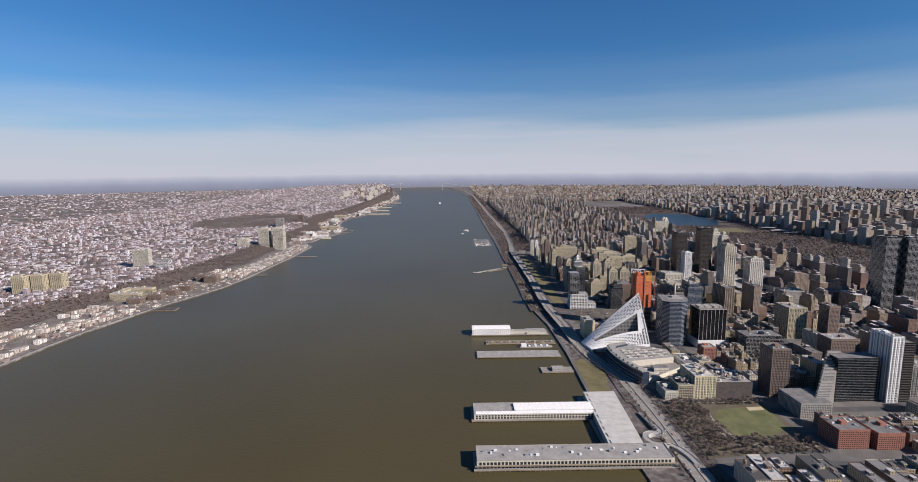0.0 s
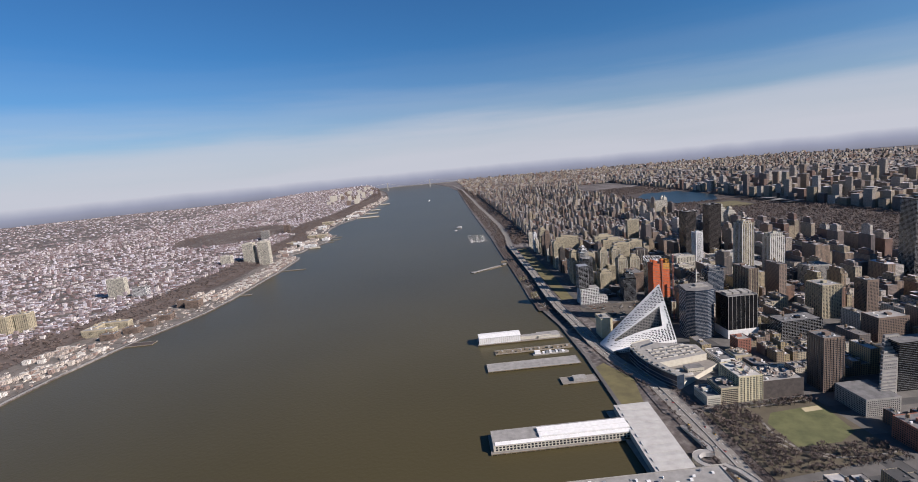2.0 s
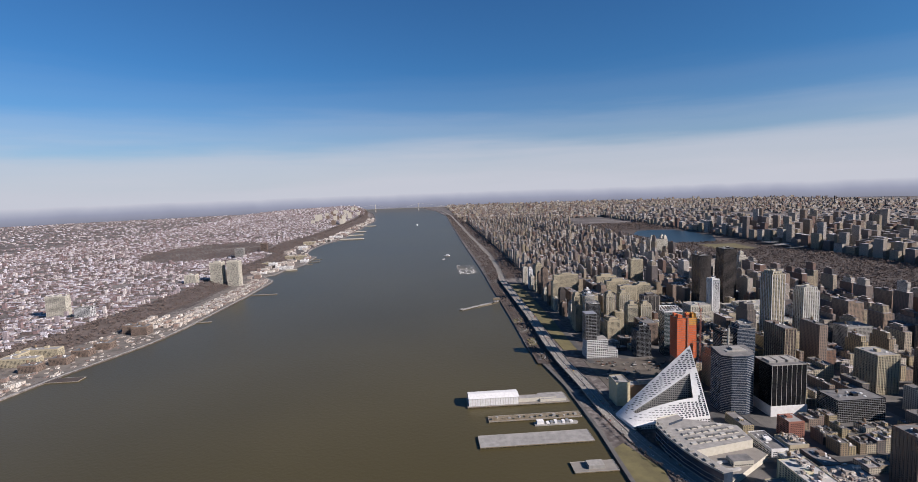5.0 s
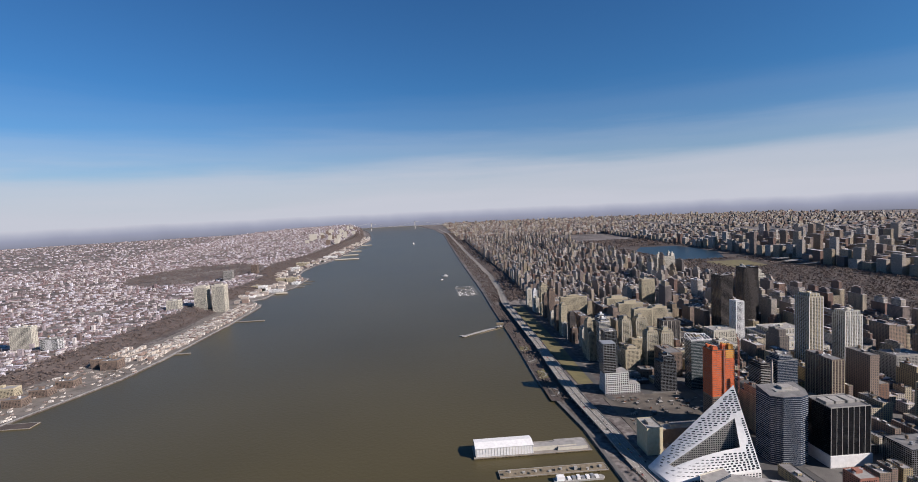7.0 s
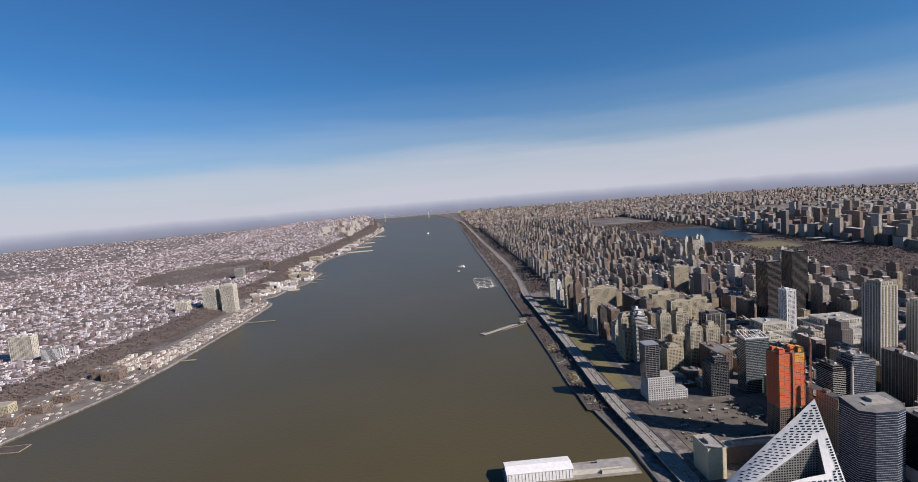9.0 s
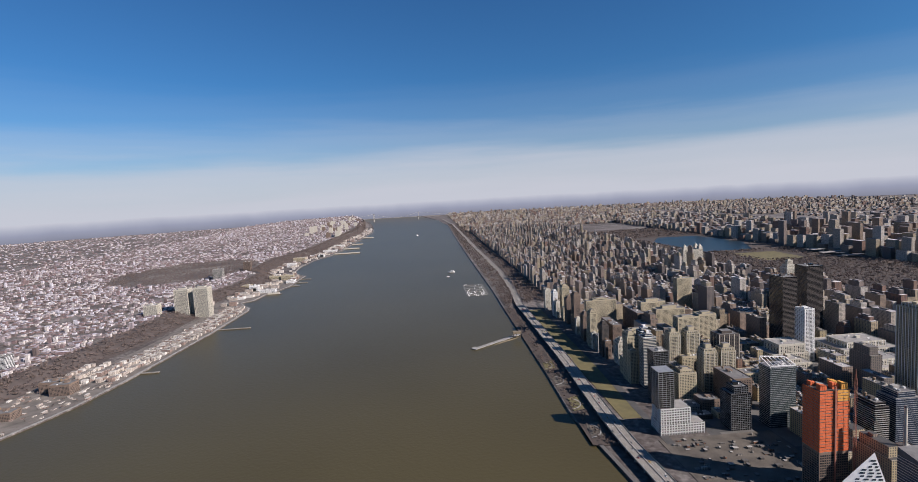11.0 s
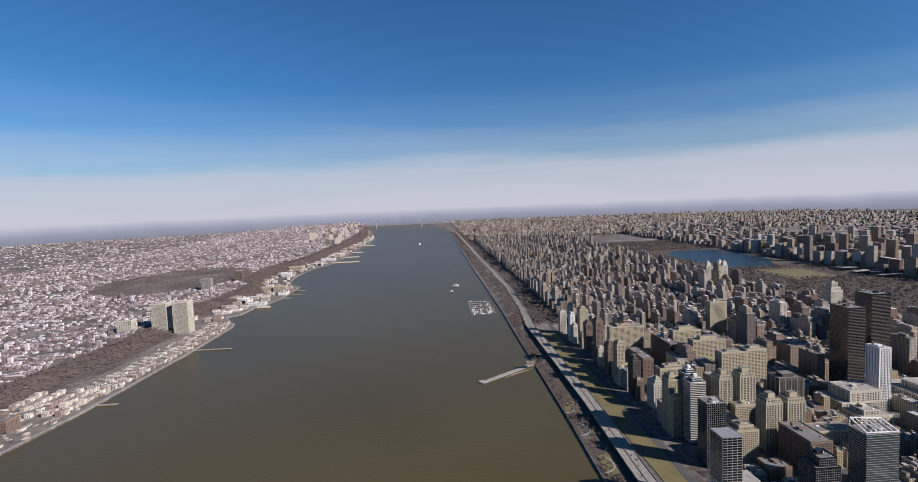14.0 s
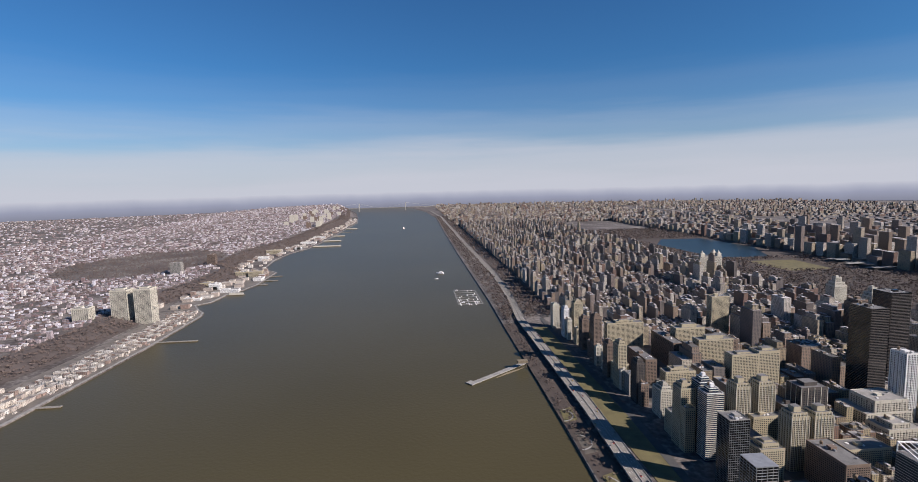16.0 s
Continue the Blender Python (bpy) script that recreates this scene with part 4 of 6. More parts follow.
for x, w in ((-20, 6), (-4, 7), (14, 6), (25, 3)):
    g = Geo()
    g.box(x - w, x + w, -9, 11, 89.9, 94)
    part("bulkhead", g, M_grey, b)
KEEP.append((74, 146, 10, 68))
# square yellow-sided building by the viaduct
b = thing("warehouse", -153, 108, 4.1, "tall blind warehouse with a tan stone end wall", "building")
g = Geo()
g.box(-13, 13, -18, 22, 0, 44, 0, 1)
part("wall", g, [M_cream, M_roofpale], b)
g = Geo()
parapet(g, -13, 13, -18, 22, 44, 1.4)
part("parapet", g, M_tan, b)
g = Geo()
g.box(-5, 4, -4, 10, 44, 48)
part("bulkhead", g, M_grey, b)
# white lattice podium with a dark glass tower
b = thing("lattice_building", -103, 366, 4.1, "stepped white lattice podium under a dark glass tower", "building", "city towers")
for x0, x1, y0, y1, z0, z1 in ((-36, 38, -18, 18, 0, 19), (-35, 15, -16, 16, 19, 45), (-37, -11, -14, 14, 45, 107)):
    g = Geo()
    g.box(x0, x1, y0, y1, z0, z1, 0, 1)
    part("wall", g, [M_blackgl, M_roofpale], b)
    g = Geo()
    big = z1 < 100
    bands(g, x0, x1, y0, y1, z0, z1 + 2, 4.2 if big else 3.5, 1.5 if big else 0.6, 0.4)
    ribs(g, x0, x1, y0, y1, z0, z1, 4.5 if big else 6, 1.4 if big else 0.4, 0.4)
    part("lattice", g, M_white if big else M_steel, b, "white lattice frame", "stuff")
# long curved block beside the road
FRONT = [(-100, -8), (-140, -20), (-152, -42), (-152, -80), (-146, -120), (-136, -155), (-124, -181)]
INNER = [(-110, -178), (-119, -150), (-129, -118), (-135, -80), (-135, -50), (-128, -36), (-98, -22)]
b = thing("office_block", -130, -90, 4.1, "long block with a curved dark glass front and pale wide roof", "building", "city towers")
rim = [(x + 130, y + 90) for x, y in FRONT + INNER]
g = Geo()
g.prism(rim, 0, 25, 0, 1)
part("wall", g, [M_bluegl, M_roofpale], b, "curved dark glass front")
for z0, z1, m in ((24.2, 27, M_lime), (14, 15, M_grey), (7, 7.8, M_grey), (0.2, 2.4, M_grey)):
    g = Geo()
    for (x0, y0), (x1, y1) in zip(FRONT, FRONT[1:]):
        x0, y0, x1, y1 = x0 + 130, y0 + 90, x1 + 130, y1 + 90
        r = math.hypot(x1 - x0, y1 - y0)
        nx, ny = -(y1 - y0) / r * 0.5, (x1 - x0) / r * 0.5
        g.prism([(x0, y0), (x0 - nx, y0 - ny), (x1 - nx, y1 - ny), (x1, y1)], z0, z1, floor=True)
    part("floor_band", g, m, b, "pale band along the curved front")
for y in range(-165, -25, 14):
    g = Geo()
    x = lerp([(-181, -118), (-150, -128), (-118, -138), (-80, -144), (-42, -143), (-20, -136)], y) + 130
    g.box(x - 3.5, x + 3.5, y + 90, y + 97, 25, 27.5)
    part("roof_unit", g, M_grey, b)
g = Geo()
g.prism([(2, -24), (104, -4), (108, 42), (30, 78), (2, 54), (-5, 40), (-5, 10)], 0, 21, 0, 1)
part("hall", g, [M_lime, M_roofpale], b, "pale main hall with a wide gravel roof")
for r in range(4):
    for i in range(8):
        x, y = 8 + i * 11.5, -8 + r * 14 + i * 1.6
        if y > 66 - 0.36 * max(0, x - 30):
            continue
        g = Geo()
        g.prism([(x, y), (x + 8.5, y + 1.2), (x + 8, y + 6.5), (x - 0.5, y + 5.3)], 21, 22.6, 0, 1)
        part("skylight", g, [M_lime, M_roof if (r + i) % 3 else M_membrane], b)
g = Geo()
g.prism([(20, -86), (60, -60), (112, -26), (106, -5), (3, -25.5), (11, -60)], 0, 9, 0, 1)
part("terrace", g, [M_lime, M_concrete], b, "low pale terrace with a car court")
g = Geo()
for k in range(14):
    a0, a1 = 1.2 + k * 0.3, 1.5 + k * 0.3
    p = [(38 + q * math.cos(a), -50 + q * 0.7 * math.sin(a)) for q, a in ((13, a0), (19, a0), (19, a1), (13, a1))]
    g.prism(p, 9, 10.6 + k * 0.12)
part("ramp", g, M_membrane, b, "pale curved ramp")
g = Geo()
g.box(44, 74, -52, -34, 9, 17, 0, 1)
part("annex", g, [M_lime, M_roof], b, "white annex with a tarred roof")
g = Geo()
panes(g, 44, 74, -52, -34, 9, 17, 3.4, 3.6, 2.0, 1.7, 0.15, "SW")
part("window_panes", g, M_glass, b, "dark window panes in rows", "stuff")
KEEP.append((-157, -13, -186, -3))
# terraced apartment block that climbs away from the park
b = thing("terraced_building", 111, -293, 4.1, "white terraced apartment block climbing in steps", "building", "city towers")
steps = [(-26, 26, -29, 29, 27)]
for i in range(16):
    s = i / 15
    x, y = 12 + 62 * s, -10 + 64 * s
    steps.append((x, x + 24, y, y + 4.25, 28 + 56 * s ** 1.25))
for x0, x1, y0, y1, hh in steps:
    g = Geo()
    g.box(x0, x1, y0, y1, 0, hh, 0, 1)
    part("terrace", g, [M_grey, M_roof], b)
    g = Geo()
    panes(g, x0, x1, y0, y1, 0, hh, 2.2 if x1 - x0 < 6 else 2.9, 3.0, 1.4, 1.6, 0.15, "SW")
    part("window_panes", g, M_glass, b, "dark window panes in rows", "stuff")
g = Geo()
g.box(76, 150, 30, 58, 0, 80, 0, 1)
part("rear_slab", g, [M_blackgl, M_roof], b, "black glass rear slab")
g = Geo()
bands(g, 76, 150, 30, 58, 0, 80, 3.0, 0.4, 0.12)
part("rear_mullions", g, M_slate, b, "thin floor lines", "stuff")
KEEP.append((80, 270, -326, -230))


# ---- piers ----
def piles(g, x0, x1, y0, y1, step=7):
    x = x0 + 1
    while x < x1:
        for y in (y0 + 0.6, y1 - 0.6):
            g.box(x - 0.5, x + 0.5, y - 0.5, y + 0.5, -3, 1.8)
        x += step


def pier(name, x0, x1, y0, y1, label, z=3.0, top=None):
    b = thing(name, 0, 0, 0, label, "pier", "river piers")
    g = Geo()
    g.box(x0, x1, y0, y1, z - 1.4, z, 0, 1, floor=True)
    part("deck", g, [M_timber, top or M_concrete], b)
    g = Geo()
    piles(g, x0, x1, y0, y1)
    part("piles", g, M_timber, b, "dark timber piles", "stuff")
    g = Geo()
    parapet(g, x0, x1, y0, y1, z, 0.5, 0.5)
    part("kerb", g, M_grey, b)
    return b


def shed_openings(b, x0, x1, y0, z0, z1, bay=5.2):
    g = Geo()
    x = x0 + 1.2
    while x + 3.4 < x1:
        g.quad([(x, y0 - 0.15, z0), (x + 3.4, y0 - 0.15, z0), (x + 3.4, y0 - 0.15, z1), (x, y0 - 0.15, z1)])
        x += bay
    part("bay_doors", g, M_glass, b, "dark door and window bays", "stuff")


b = pier("cruise_pier", -459, -173, -450, -404, "long cruise pier with a flat grey-roofed terminal shed", 3.0)
g = Geo()
g.box(-455, -178, -446, -408, 3, 15, 0, 1)
part("shed", g, [M_lime, M_roofpale], b)
for z0, z1 in ((3.8, 7.2), (8.6, 12.8)):
    shed_openings(b, -453, -180, -446, z0, z1)
g = Geo()
g.box(-458, -173, -449.5, -446.4, 7.6, 8.2, floor=True)
part("apron_gallery", g, M_timber, b)
g = Geo()
parapet(g, -455, -178, -446, -408, 15, 1.2)
part("parapet", g, M_grey, b)
rnd = np.random.default_rng(21)
for i in range(26):
    g = Geo()
    x, y = -448 + i * 10 + rnd.uniform(-3, 3), rnd.uniform(-440, -414)
    g.box(x, x + rnd.uniform(1.5, 5), y, y + rnd.uniform(1.5, 4), 15, 15 + rnd.uniform(0.8, 3))
    part("roof_vent", g, M_white if i % 3 else M_steel, b)
b = pier("exhibition_pier", -457, -248, -311, -258, "exhibition pier with a long white monitor-roofed shed", 3.0)
g = Geo()
g.box(-453, -250, -306, -263, 3, 12, 0, 1)
part("shed", g, [M_lime, M_roofpale], b)
shed_openings(b, -451, -252, -306, 4, 7)
shed_openings(b, -451, -252, -306, 8.2, 10.6)
for x0, y0, y1, zz in ((-450, -305, -298, 13.6), (-384, -295, -286, 15.5), (-384, -283, -272, 15.5)):
    g = Geo()
    g.prism([(x0, y0), (-250, y0), (-250, y1), (x0, y1)], 12, [zz - 1.3, zz - 1.3, zz, zz])
    part("roof_monitor", g, M_white, b, "white raised roof monitor")
g = Geo()
g.box(-262, -200, -408, -226, 1.2, 3.0, 0, floor=True)
g.prism([(-258, -408), (-206, -408), (-194, -227), (-250, -227)], 3, 13, 1, 2)
for i in range(9):
    s = i / 9
    a0, a1 = -256 + 8 * s, -204 + 10 * s
    y = -404 + 177 * s
    g.prism([(a0 + 3, y), (a1 - 3, y), (a1 - 3, y + 9), (a0 + 3, y + 9)], 13, [13.4, 13.4, 14.6, 14.6], 2)
solid("pier_headhouse", g, [M_concrete, M_lime, M_membrane], "long white ribbed-roof headhouse joining two piers", "terminal")
b = pier("concrete_pier", -433, -246, -26, 13, "bare concrete pier with pale empty deck", 3.2, M_roofpale)
b = pier("utility_pier", -408, -240, 62, 84, "narrow timber pier carrying tanks and sheds", 2.6, M_timber)
rnd = np.random.default_rng(8)
for i in range(16):
    x, y = -402 + i * 10, rnd.uniform(64, 76)
    g = Geo()
    if i % 4 == 1:
        g.cone(x, y + 2, 2.6, 5.5, 2.4, 2.4, 10)
    else:
        g.box(x, x + rnd.uniform(3, 8), y, y + rnd.uniform(3, 6), 2.6, 2.6 + rnd.uniform(1.5, 4.5))
    part("pier_shed", g, M_grey if i % 2 else M_timber, b)
b = pier("transfer_pier", -441, -244, 126, 168, "river pier with a big white transfer shed at its end", 2.8)
g = Geo()
g.prism([(-438, 130), (-342, 130), (-342, 164), (-438, 164)], 2.8, 17, 0, 1)
part("shed", g, [M_white, M_roofpale], b)
g = Geo()
for i in range(20):
    x = -436 + i * 4.9
    g.box(x, x + 0.5, 129.6, 130, 3, 16.4)
part("shed_ribs", g, M_lime, b, "upright cladding ribs", "stuff")
g = Geo()
g.prism([(-438.6, 129.4), (-341.4, 129.4), (-341.4, 147), (-438.6, 147)], 16.6, [17.2, 17.2, 20, 20])
g.prism([(-438.6, 147), (-341.4, 147), (-341.4, 164.6), (-438.6, 164.6)], 16.6, [20, 20, 17.2, 17.2])
part("shed_roof", g, M_white, b)
g = Geo()
g.box(-342, -268, 136, 150, 2.8, 10, 0, 1)
g.box(-300, -250, 132, 162, 2.8, 8, 0, 1)
part("ramp_house", g, [M_lime, M_roofpale], b)
b = pier("boathouse_pier", -304, -238, -112, -84, "small boat pier with a grey boathouse", 2.4)
g = Geo()
g.box(-282, -258, -106, -90, 2.4, 8)
part("boathouse", g, M_grey, b)
# slanting recreation pier
b = thing("recreation_pier", -256, 1016, 0, "long slanting pale recreation pier on piles", "pier", "river piers", rz=math.degrees(math.atan2(904 - 1016, -399 + 256)))
g = Geo()
g.box(0, 168, -6.5, 6.5, 1.2, 2.8, floor=True)
g.box(168, 184, -14, 6.5, 1.2, 2.8, floor=True)
part("deck", g, M_roofpale, b)
g = Geo()
piles(g, 0, 184, -6.5, 6.5)
part("piles", g, M_timber, b, "dark timber piles", "stuff")
b = thing("gantry", -268, 985, 0, "rusted ruined float-bridge gantry standing in the water", "ruin")
g = Geo()
for x in (-10, 0, 10):
    for y in (-5, 5):
        g.rod((x, y, -2), (x * 0.9, y * 0.9, 17), 0.6, 0.5)
g.box(-12, 12, -6, 6, 14, 20, floor=True)
part("gantry_frame", g, M_timber, b)
for i in range(7):
    g = Geo()
    x = -30 - i * 7
    g.rod((x, -22 - i * 5, 0.3), (x + 34, 3 - i * 4, 0.7), 0.9, 0.7)
    part("broken_beam", g, M_timber, b)

b = thing("roof_frame", 68.5, 356, 108, "slanted white open frame crowning a glass tower", "roof frame")
g = Geo()
cs = [(-22, -13.5, 3), (22, -13.5, 2), (22, 13.5, 8), (-22, 13.5, 12)]
for p, q in zip(cs, cs[1:] + cs[:1]):
    g.rod(p, q, 0.9, 0.9)
    g.rod((p[0], p[1], 0), p, 0.8, 0.8)
for i in range(1, 6):
    s = i / 6
    g.rod(tuple(Vector(cs[0]).lerp(Vector(cs[1]), s)), tuple(Vector(cs[3]).lerp(Vector(cs[2]), s)), 0.5, 0.5)
part("frame", g, M_white, b)

# powerhouse and its stack behind the pyramid
b = thing("powerhouse", -66, 134, 4.1, "long grey steam plant with stepped flat roof", "building")
g = Geo()
g.box(-72, 60, -8, 10, 0, 24, 0, 1)
part("wall", g, [M_brown, M_roofpale], b)
g = Geo()
g.box(-40, 50, -4, 6, 23.9, 29, 0, 1)
part("roof_monitor", g, [M_grey, M_roof], b)
KEEP.append((-145, 0, 120, 150))
b = thing("chimney", 70, 128, 4.1, "tall pale slender chimney stack", "chimney")
g = Geo()
g.cone(0, 0, 0, 126, 2.6, 1.7, 12)
part("stack", g, M_lime, b)
g = Geo()
g.cone(0, 0, 126, 129, 1.5, 1.5, 12)
part("flue", g, M_roof, b)
# moored work barge between two piers
b = thing("barge", -292, 46, 0, "white work barge moored beside the timber pier", "boat")
g = Geo()
g.prism([(-38, -6), (36, -6), (40, 0), (36, 6), (-38, 6)], -0.5, 2.2, floor=True)
part("hull", g, M_grey, b)
g = Geo()
g.box(-34, -22, -4, 4, 2.2, 8)
part("deckhouse", g, M_white, b)
for i in range(7):
    g = Geo()
    g.box(-17 + i * 7, -12 + i * 7, -4, 4, 2.2, 4.4 + (i % 3))
    part("cargo", g, M_steel if i % 2 else M_white, b)


# ---- riverside park and lawns ----
def patch(name, pts, z, material, label, category="lawn"):
    g = Geo()
    g.prism(pts, z - 0.8, z)
    return solid(name, g, material, label, category, "", "structure")


patch("park_ground", [(-122, -432), (58, -412), (58, -246), (-122, -262)], 4.5, M_parksoil, "brown leaf-strewn park ground", "park")
patch("sports_field", [(-52, -374), (8, -372), (44, -352), (52, -300), (48, -276), (-30, -284), (-52, -310)], 4.65, M_field, "worn green sports field", "field")
patch("waterfront_lawn", [(-238, -222), (-196, -222), (-176, -120), (-205, -40), (-232, -60)], 3.3, M_grass, "dry riverside lawn with paths", "lawn")
patch("park_lawn", [(-176, 420), (-134, 420), (-112, 1300), (-172, 1300)], 4.6, M_grass, "dry winter lawn below the towers", "lawn")
patch("park_shore", [(-258, 340), (-218, 330), (-206, 1360), (-250, 1360), (-253, 900), (-255, 700)], 3.5, M_soil, "brown shore garden with paths", "park")
for i, (y, w) in enumerate(((360, 60), (470, 70), (590, 80), (700, 60))):
    patch("shore_lawn", [(-252, y), (-226, y + 8), (-222, y + w), (-247, y + w - 10)], 3.8, M_grass if i % 2 else M_dirt, "curved shore lawn with pale paths", "lawn")
    g = Geo()
    for k in range(12):
        a0, a1 = k / 12 * 2.6, (k + 1) / 12 * 2.6
        p = [(-252 + r * math.sin(a) * 0.9, y + w / 2 - r * math.cos(a), 3.9) for r, a in ((24, a0), (27, a0), (27, a1), (24, a1))]
        g.quad(p)
    solid("path", g, M_roofpale, "pale curved garden path", "path", "", "structure")
ribbon("esplanade", SHORE_E, [y for y in YS if -262 <= y <= 6800], 1.5, 8, lambda y: 3.45, M_paving, "paved riverside walk", "path", 0.6)
ribbon("boulevard", HIGHWAY, [y for y in YH if 300 <= y <= 1400], 62, 76, lambda y: 4.75, M_asphalt, "asphalt boulevard below the towers", "road", 0.5)
patch("rail_yard", [(-150, 152), (40, 152), (40, 336), (-70, 336), (-150, 336)], 4.5, M_dirt, "cleared dirt lot with building rubble", "lot")
rnd = np.random.default_rng(77)
rows = []
for _ in range(110):
    x, y = rnd.uniform(-140, 34), rnd.uniform(156, 326)
    rows.append((x, x + rnd.uniform(2, 9), y, y + rnd.uniform(2, 7), 4.4, 4.6 + rnd.uniform(0.6, 4)))
many_boxes("site_clutter", rows, M_sitebox, "containers, sheds and rubble on the cleared lot", "clutter")
# looped car ramp by the terminal
b = thing("ramp", -176, -385, 4.3, "pale looped concrete car ramp with a long tail", "ramp")
line = [(6, 92), (8, 70), (10, 48), (12, 28), (9, 17)] + [(-2 + 17 * math.cos(a), 17 * math.sin(a)) for a in [0.9 + k * 0.28 for k in range(16)]] + [(12, -14), (22, -26), (28, -44), (30, -62)]
deck, skirt = Geo(), Geo()
edge = []
for k, (x, y) in enumerate(line):
    (xa, ya), (xb, yb) = line[max(k - 1, 0)], line[min(k + 1, len(line) - 1)]
    r = math.hypot(xb - xa, yb - ya)
    nx, ny, z = (yb - ya) / r * 4.2, -(xb - xa) / r * 4.2, 1.2 + 5.5 * math.sin(math.pi * k / (len(line) - 1))
    edge.append(((x + nx, y + ny, z), (x - nx, y - ny, z)))
for (p, q), (r, s_) in zip(edge, edge[1:]):
    deck.quad([q, p, r, s_])
    for u, v in ((p, r), (s_, q)):
        skirt.quad([(u[0], u[1], 0), (v[0], v[1], 0), (v[0], v[1], v[2] + 0.9), (u[0], u[1], u[2] + 0.9)])
part("ramp_deck", deck, M_roofpale, b)
part("side_wall", skirt, M_membrane, b, "pale concrete side walls")
patch("infield", [(18, -292), (46, -290), (47, -278), (20, -280)], 4.75, M_sand, "bare sandy corner of the sports field", "field")
for pts in ([(-112, -262), (-98, -300), (-80, -340), (-60, -378), (-30, -402), (20, -408), (55, -404)], [(-56, -300), (-62, -340), (-52, -384), (-20, -398)], [(-118, -250), (-40, -262), (56, -258)]):
    g = Geo()
    for (x0, y0), (x1, y1) in zip(pts, pts[1:]):
        r = math.hypot(x1 - x0, y1 - y0)
        nx, ny = (y1 - y0) / r * 1.8, -(x1 - x0) / r * 1.8
        g.quad([(x0 - nx, y0 - ny, 4.62), (x0 + nx, y0 + ny, 4.62), (x1 + nx, y1 + ny, 4.62), (x1 - nx, y1 - ny, 4.62)])
    solid("path", g, M_concrete, "pale park footpath between bare trees", "path", "", "structure")

# ---- generic city ----
VENTS = []
for m in (M_white, M_steel, M_roof):
    g = Geo()
    g.box(-0.5, 0.5, -0.5, 0.5, 0, 1)
    VENTS.append(g.mesh("roof_vent", m))


def clear(x0, x1, y0, y1):
    return all(x1 < a or x0 > b or y1 < c or y0 > d for a, b, c, d in KEEP)


def house(x0, x1, y0, y1, h, z, rnd):
    tall = h > 30
    b = thing("apartment_building" if tall else "row_house", (x0 + x1) / 2, (y0 + y1) / 2, z,
              "masonry apartment building with flat cluttered roof" if tall else "low brick row building with tarred roof", "building", "city blocks")
    w, d = (x1 - x0) / 2, (y1 - y0) / 2
    g = Geo()
    set_back = h > 55 and rnd.uniform() < 0.6
    hh = h * 0.82 if set_back else h
    g.box(-w, w, -d, d, 0, hh)
    if set_back:
        g.box(-w * 0.75, w * 0.75, -d * 0.75, d * 0.75, hh, h)
    part("wall", g, M_city, b)
    g = Geo()
    parapet(g, -w, w, -d, d, hh, 1.0, 0.45)
    part("parapet", g, M_city, b)
    g = Geo()
    s = 0.5 if set_back else 0.7
    px, py = w * rnd.uniform(-0.3, 0.3), d * rnd.uniform(-0.2, 0.3)
    g.box(px - min(4, w * 0.35), px + min(4, w * 0.35), py - min(4, d * 0.3), py + min(4, d * 0.3), h - 0.1, h + rnd.uniform(2.5, 5.5))
    part("bulkhead", g, M_city, b)
    for _ in range(rnd.integers(2, 5)):
        o = new("roof_vent", VENTS[rnd.integers(0, 3)])
        o.parent = b
        o.matrix_basis = pose(w * s * rnd.uniform(-0.9, 0.9) * K, d * s * rnd.uniform(-0.9, 0.9) * K, (h - 0.1) * K) @ Matrix.Diagonal((rnd.uniform(1.2, 3.4), rnd.uniform(1.2, 3.4), rnd.uniform(0.9, 2.2), 1))
    if h > 20 and rnd.uniform() < 0.35:
        put_tank(b, w * 0.45 * rnd.choice([-1, 1]), d * 0.4, h, rnd.uniform(0.9, 1.25))


def lots(n, a, b, rnd, kind, fine=1.0):
    """Lots of one block: avenue ends tall and deep, the middle in two rows."""
    y0, y1 = street(n) + 11, street(n + 1) - 11
    x, out = a + 17, []
    while x < b - 19:
        end = x < a + 45 or x > b - 62
        w = (rnd.uniform(24, 34) if end else rnd.uniform(12, 26)) * fine
        w = min(max(w, 6.5), b - 17 - x)
        if w < 6:
            break
        hi, lo = kind
        if end or rnd.uniform() < 0.12:
            out.append((x, x + w, y0, y1 - rnd.uniform(0, 14), max(14, rnd.normal(hi, hi * 0.35))))
        else:
            m = (y0 + y1) / 2
            out.append((x, x + w, y0, m - rnd.uniform(2, 6), max(9, rnd.normal(lo, lo * 0.35))))
            out.append((x, x + w, m + rnd.uniform(2, 6), y1, max(9, rnd.normal(lo, lo * 0.35))))
        x += w + (0.6 if rnd.uniform() < 0.8 else rnd.uniform(3, 9))
    return out


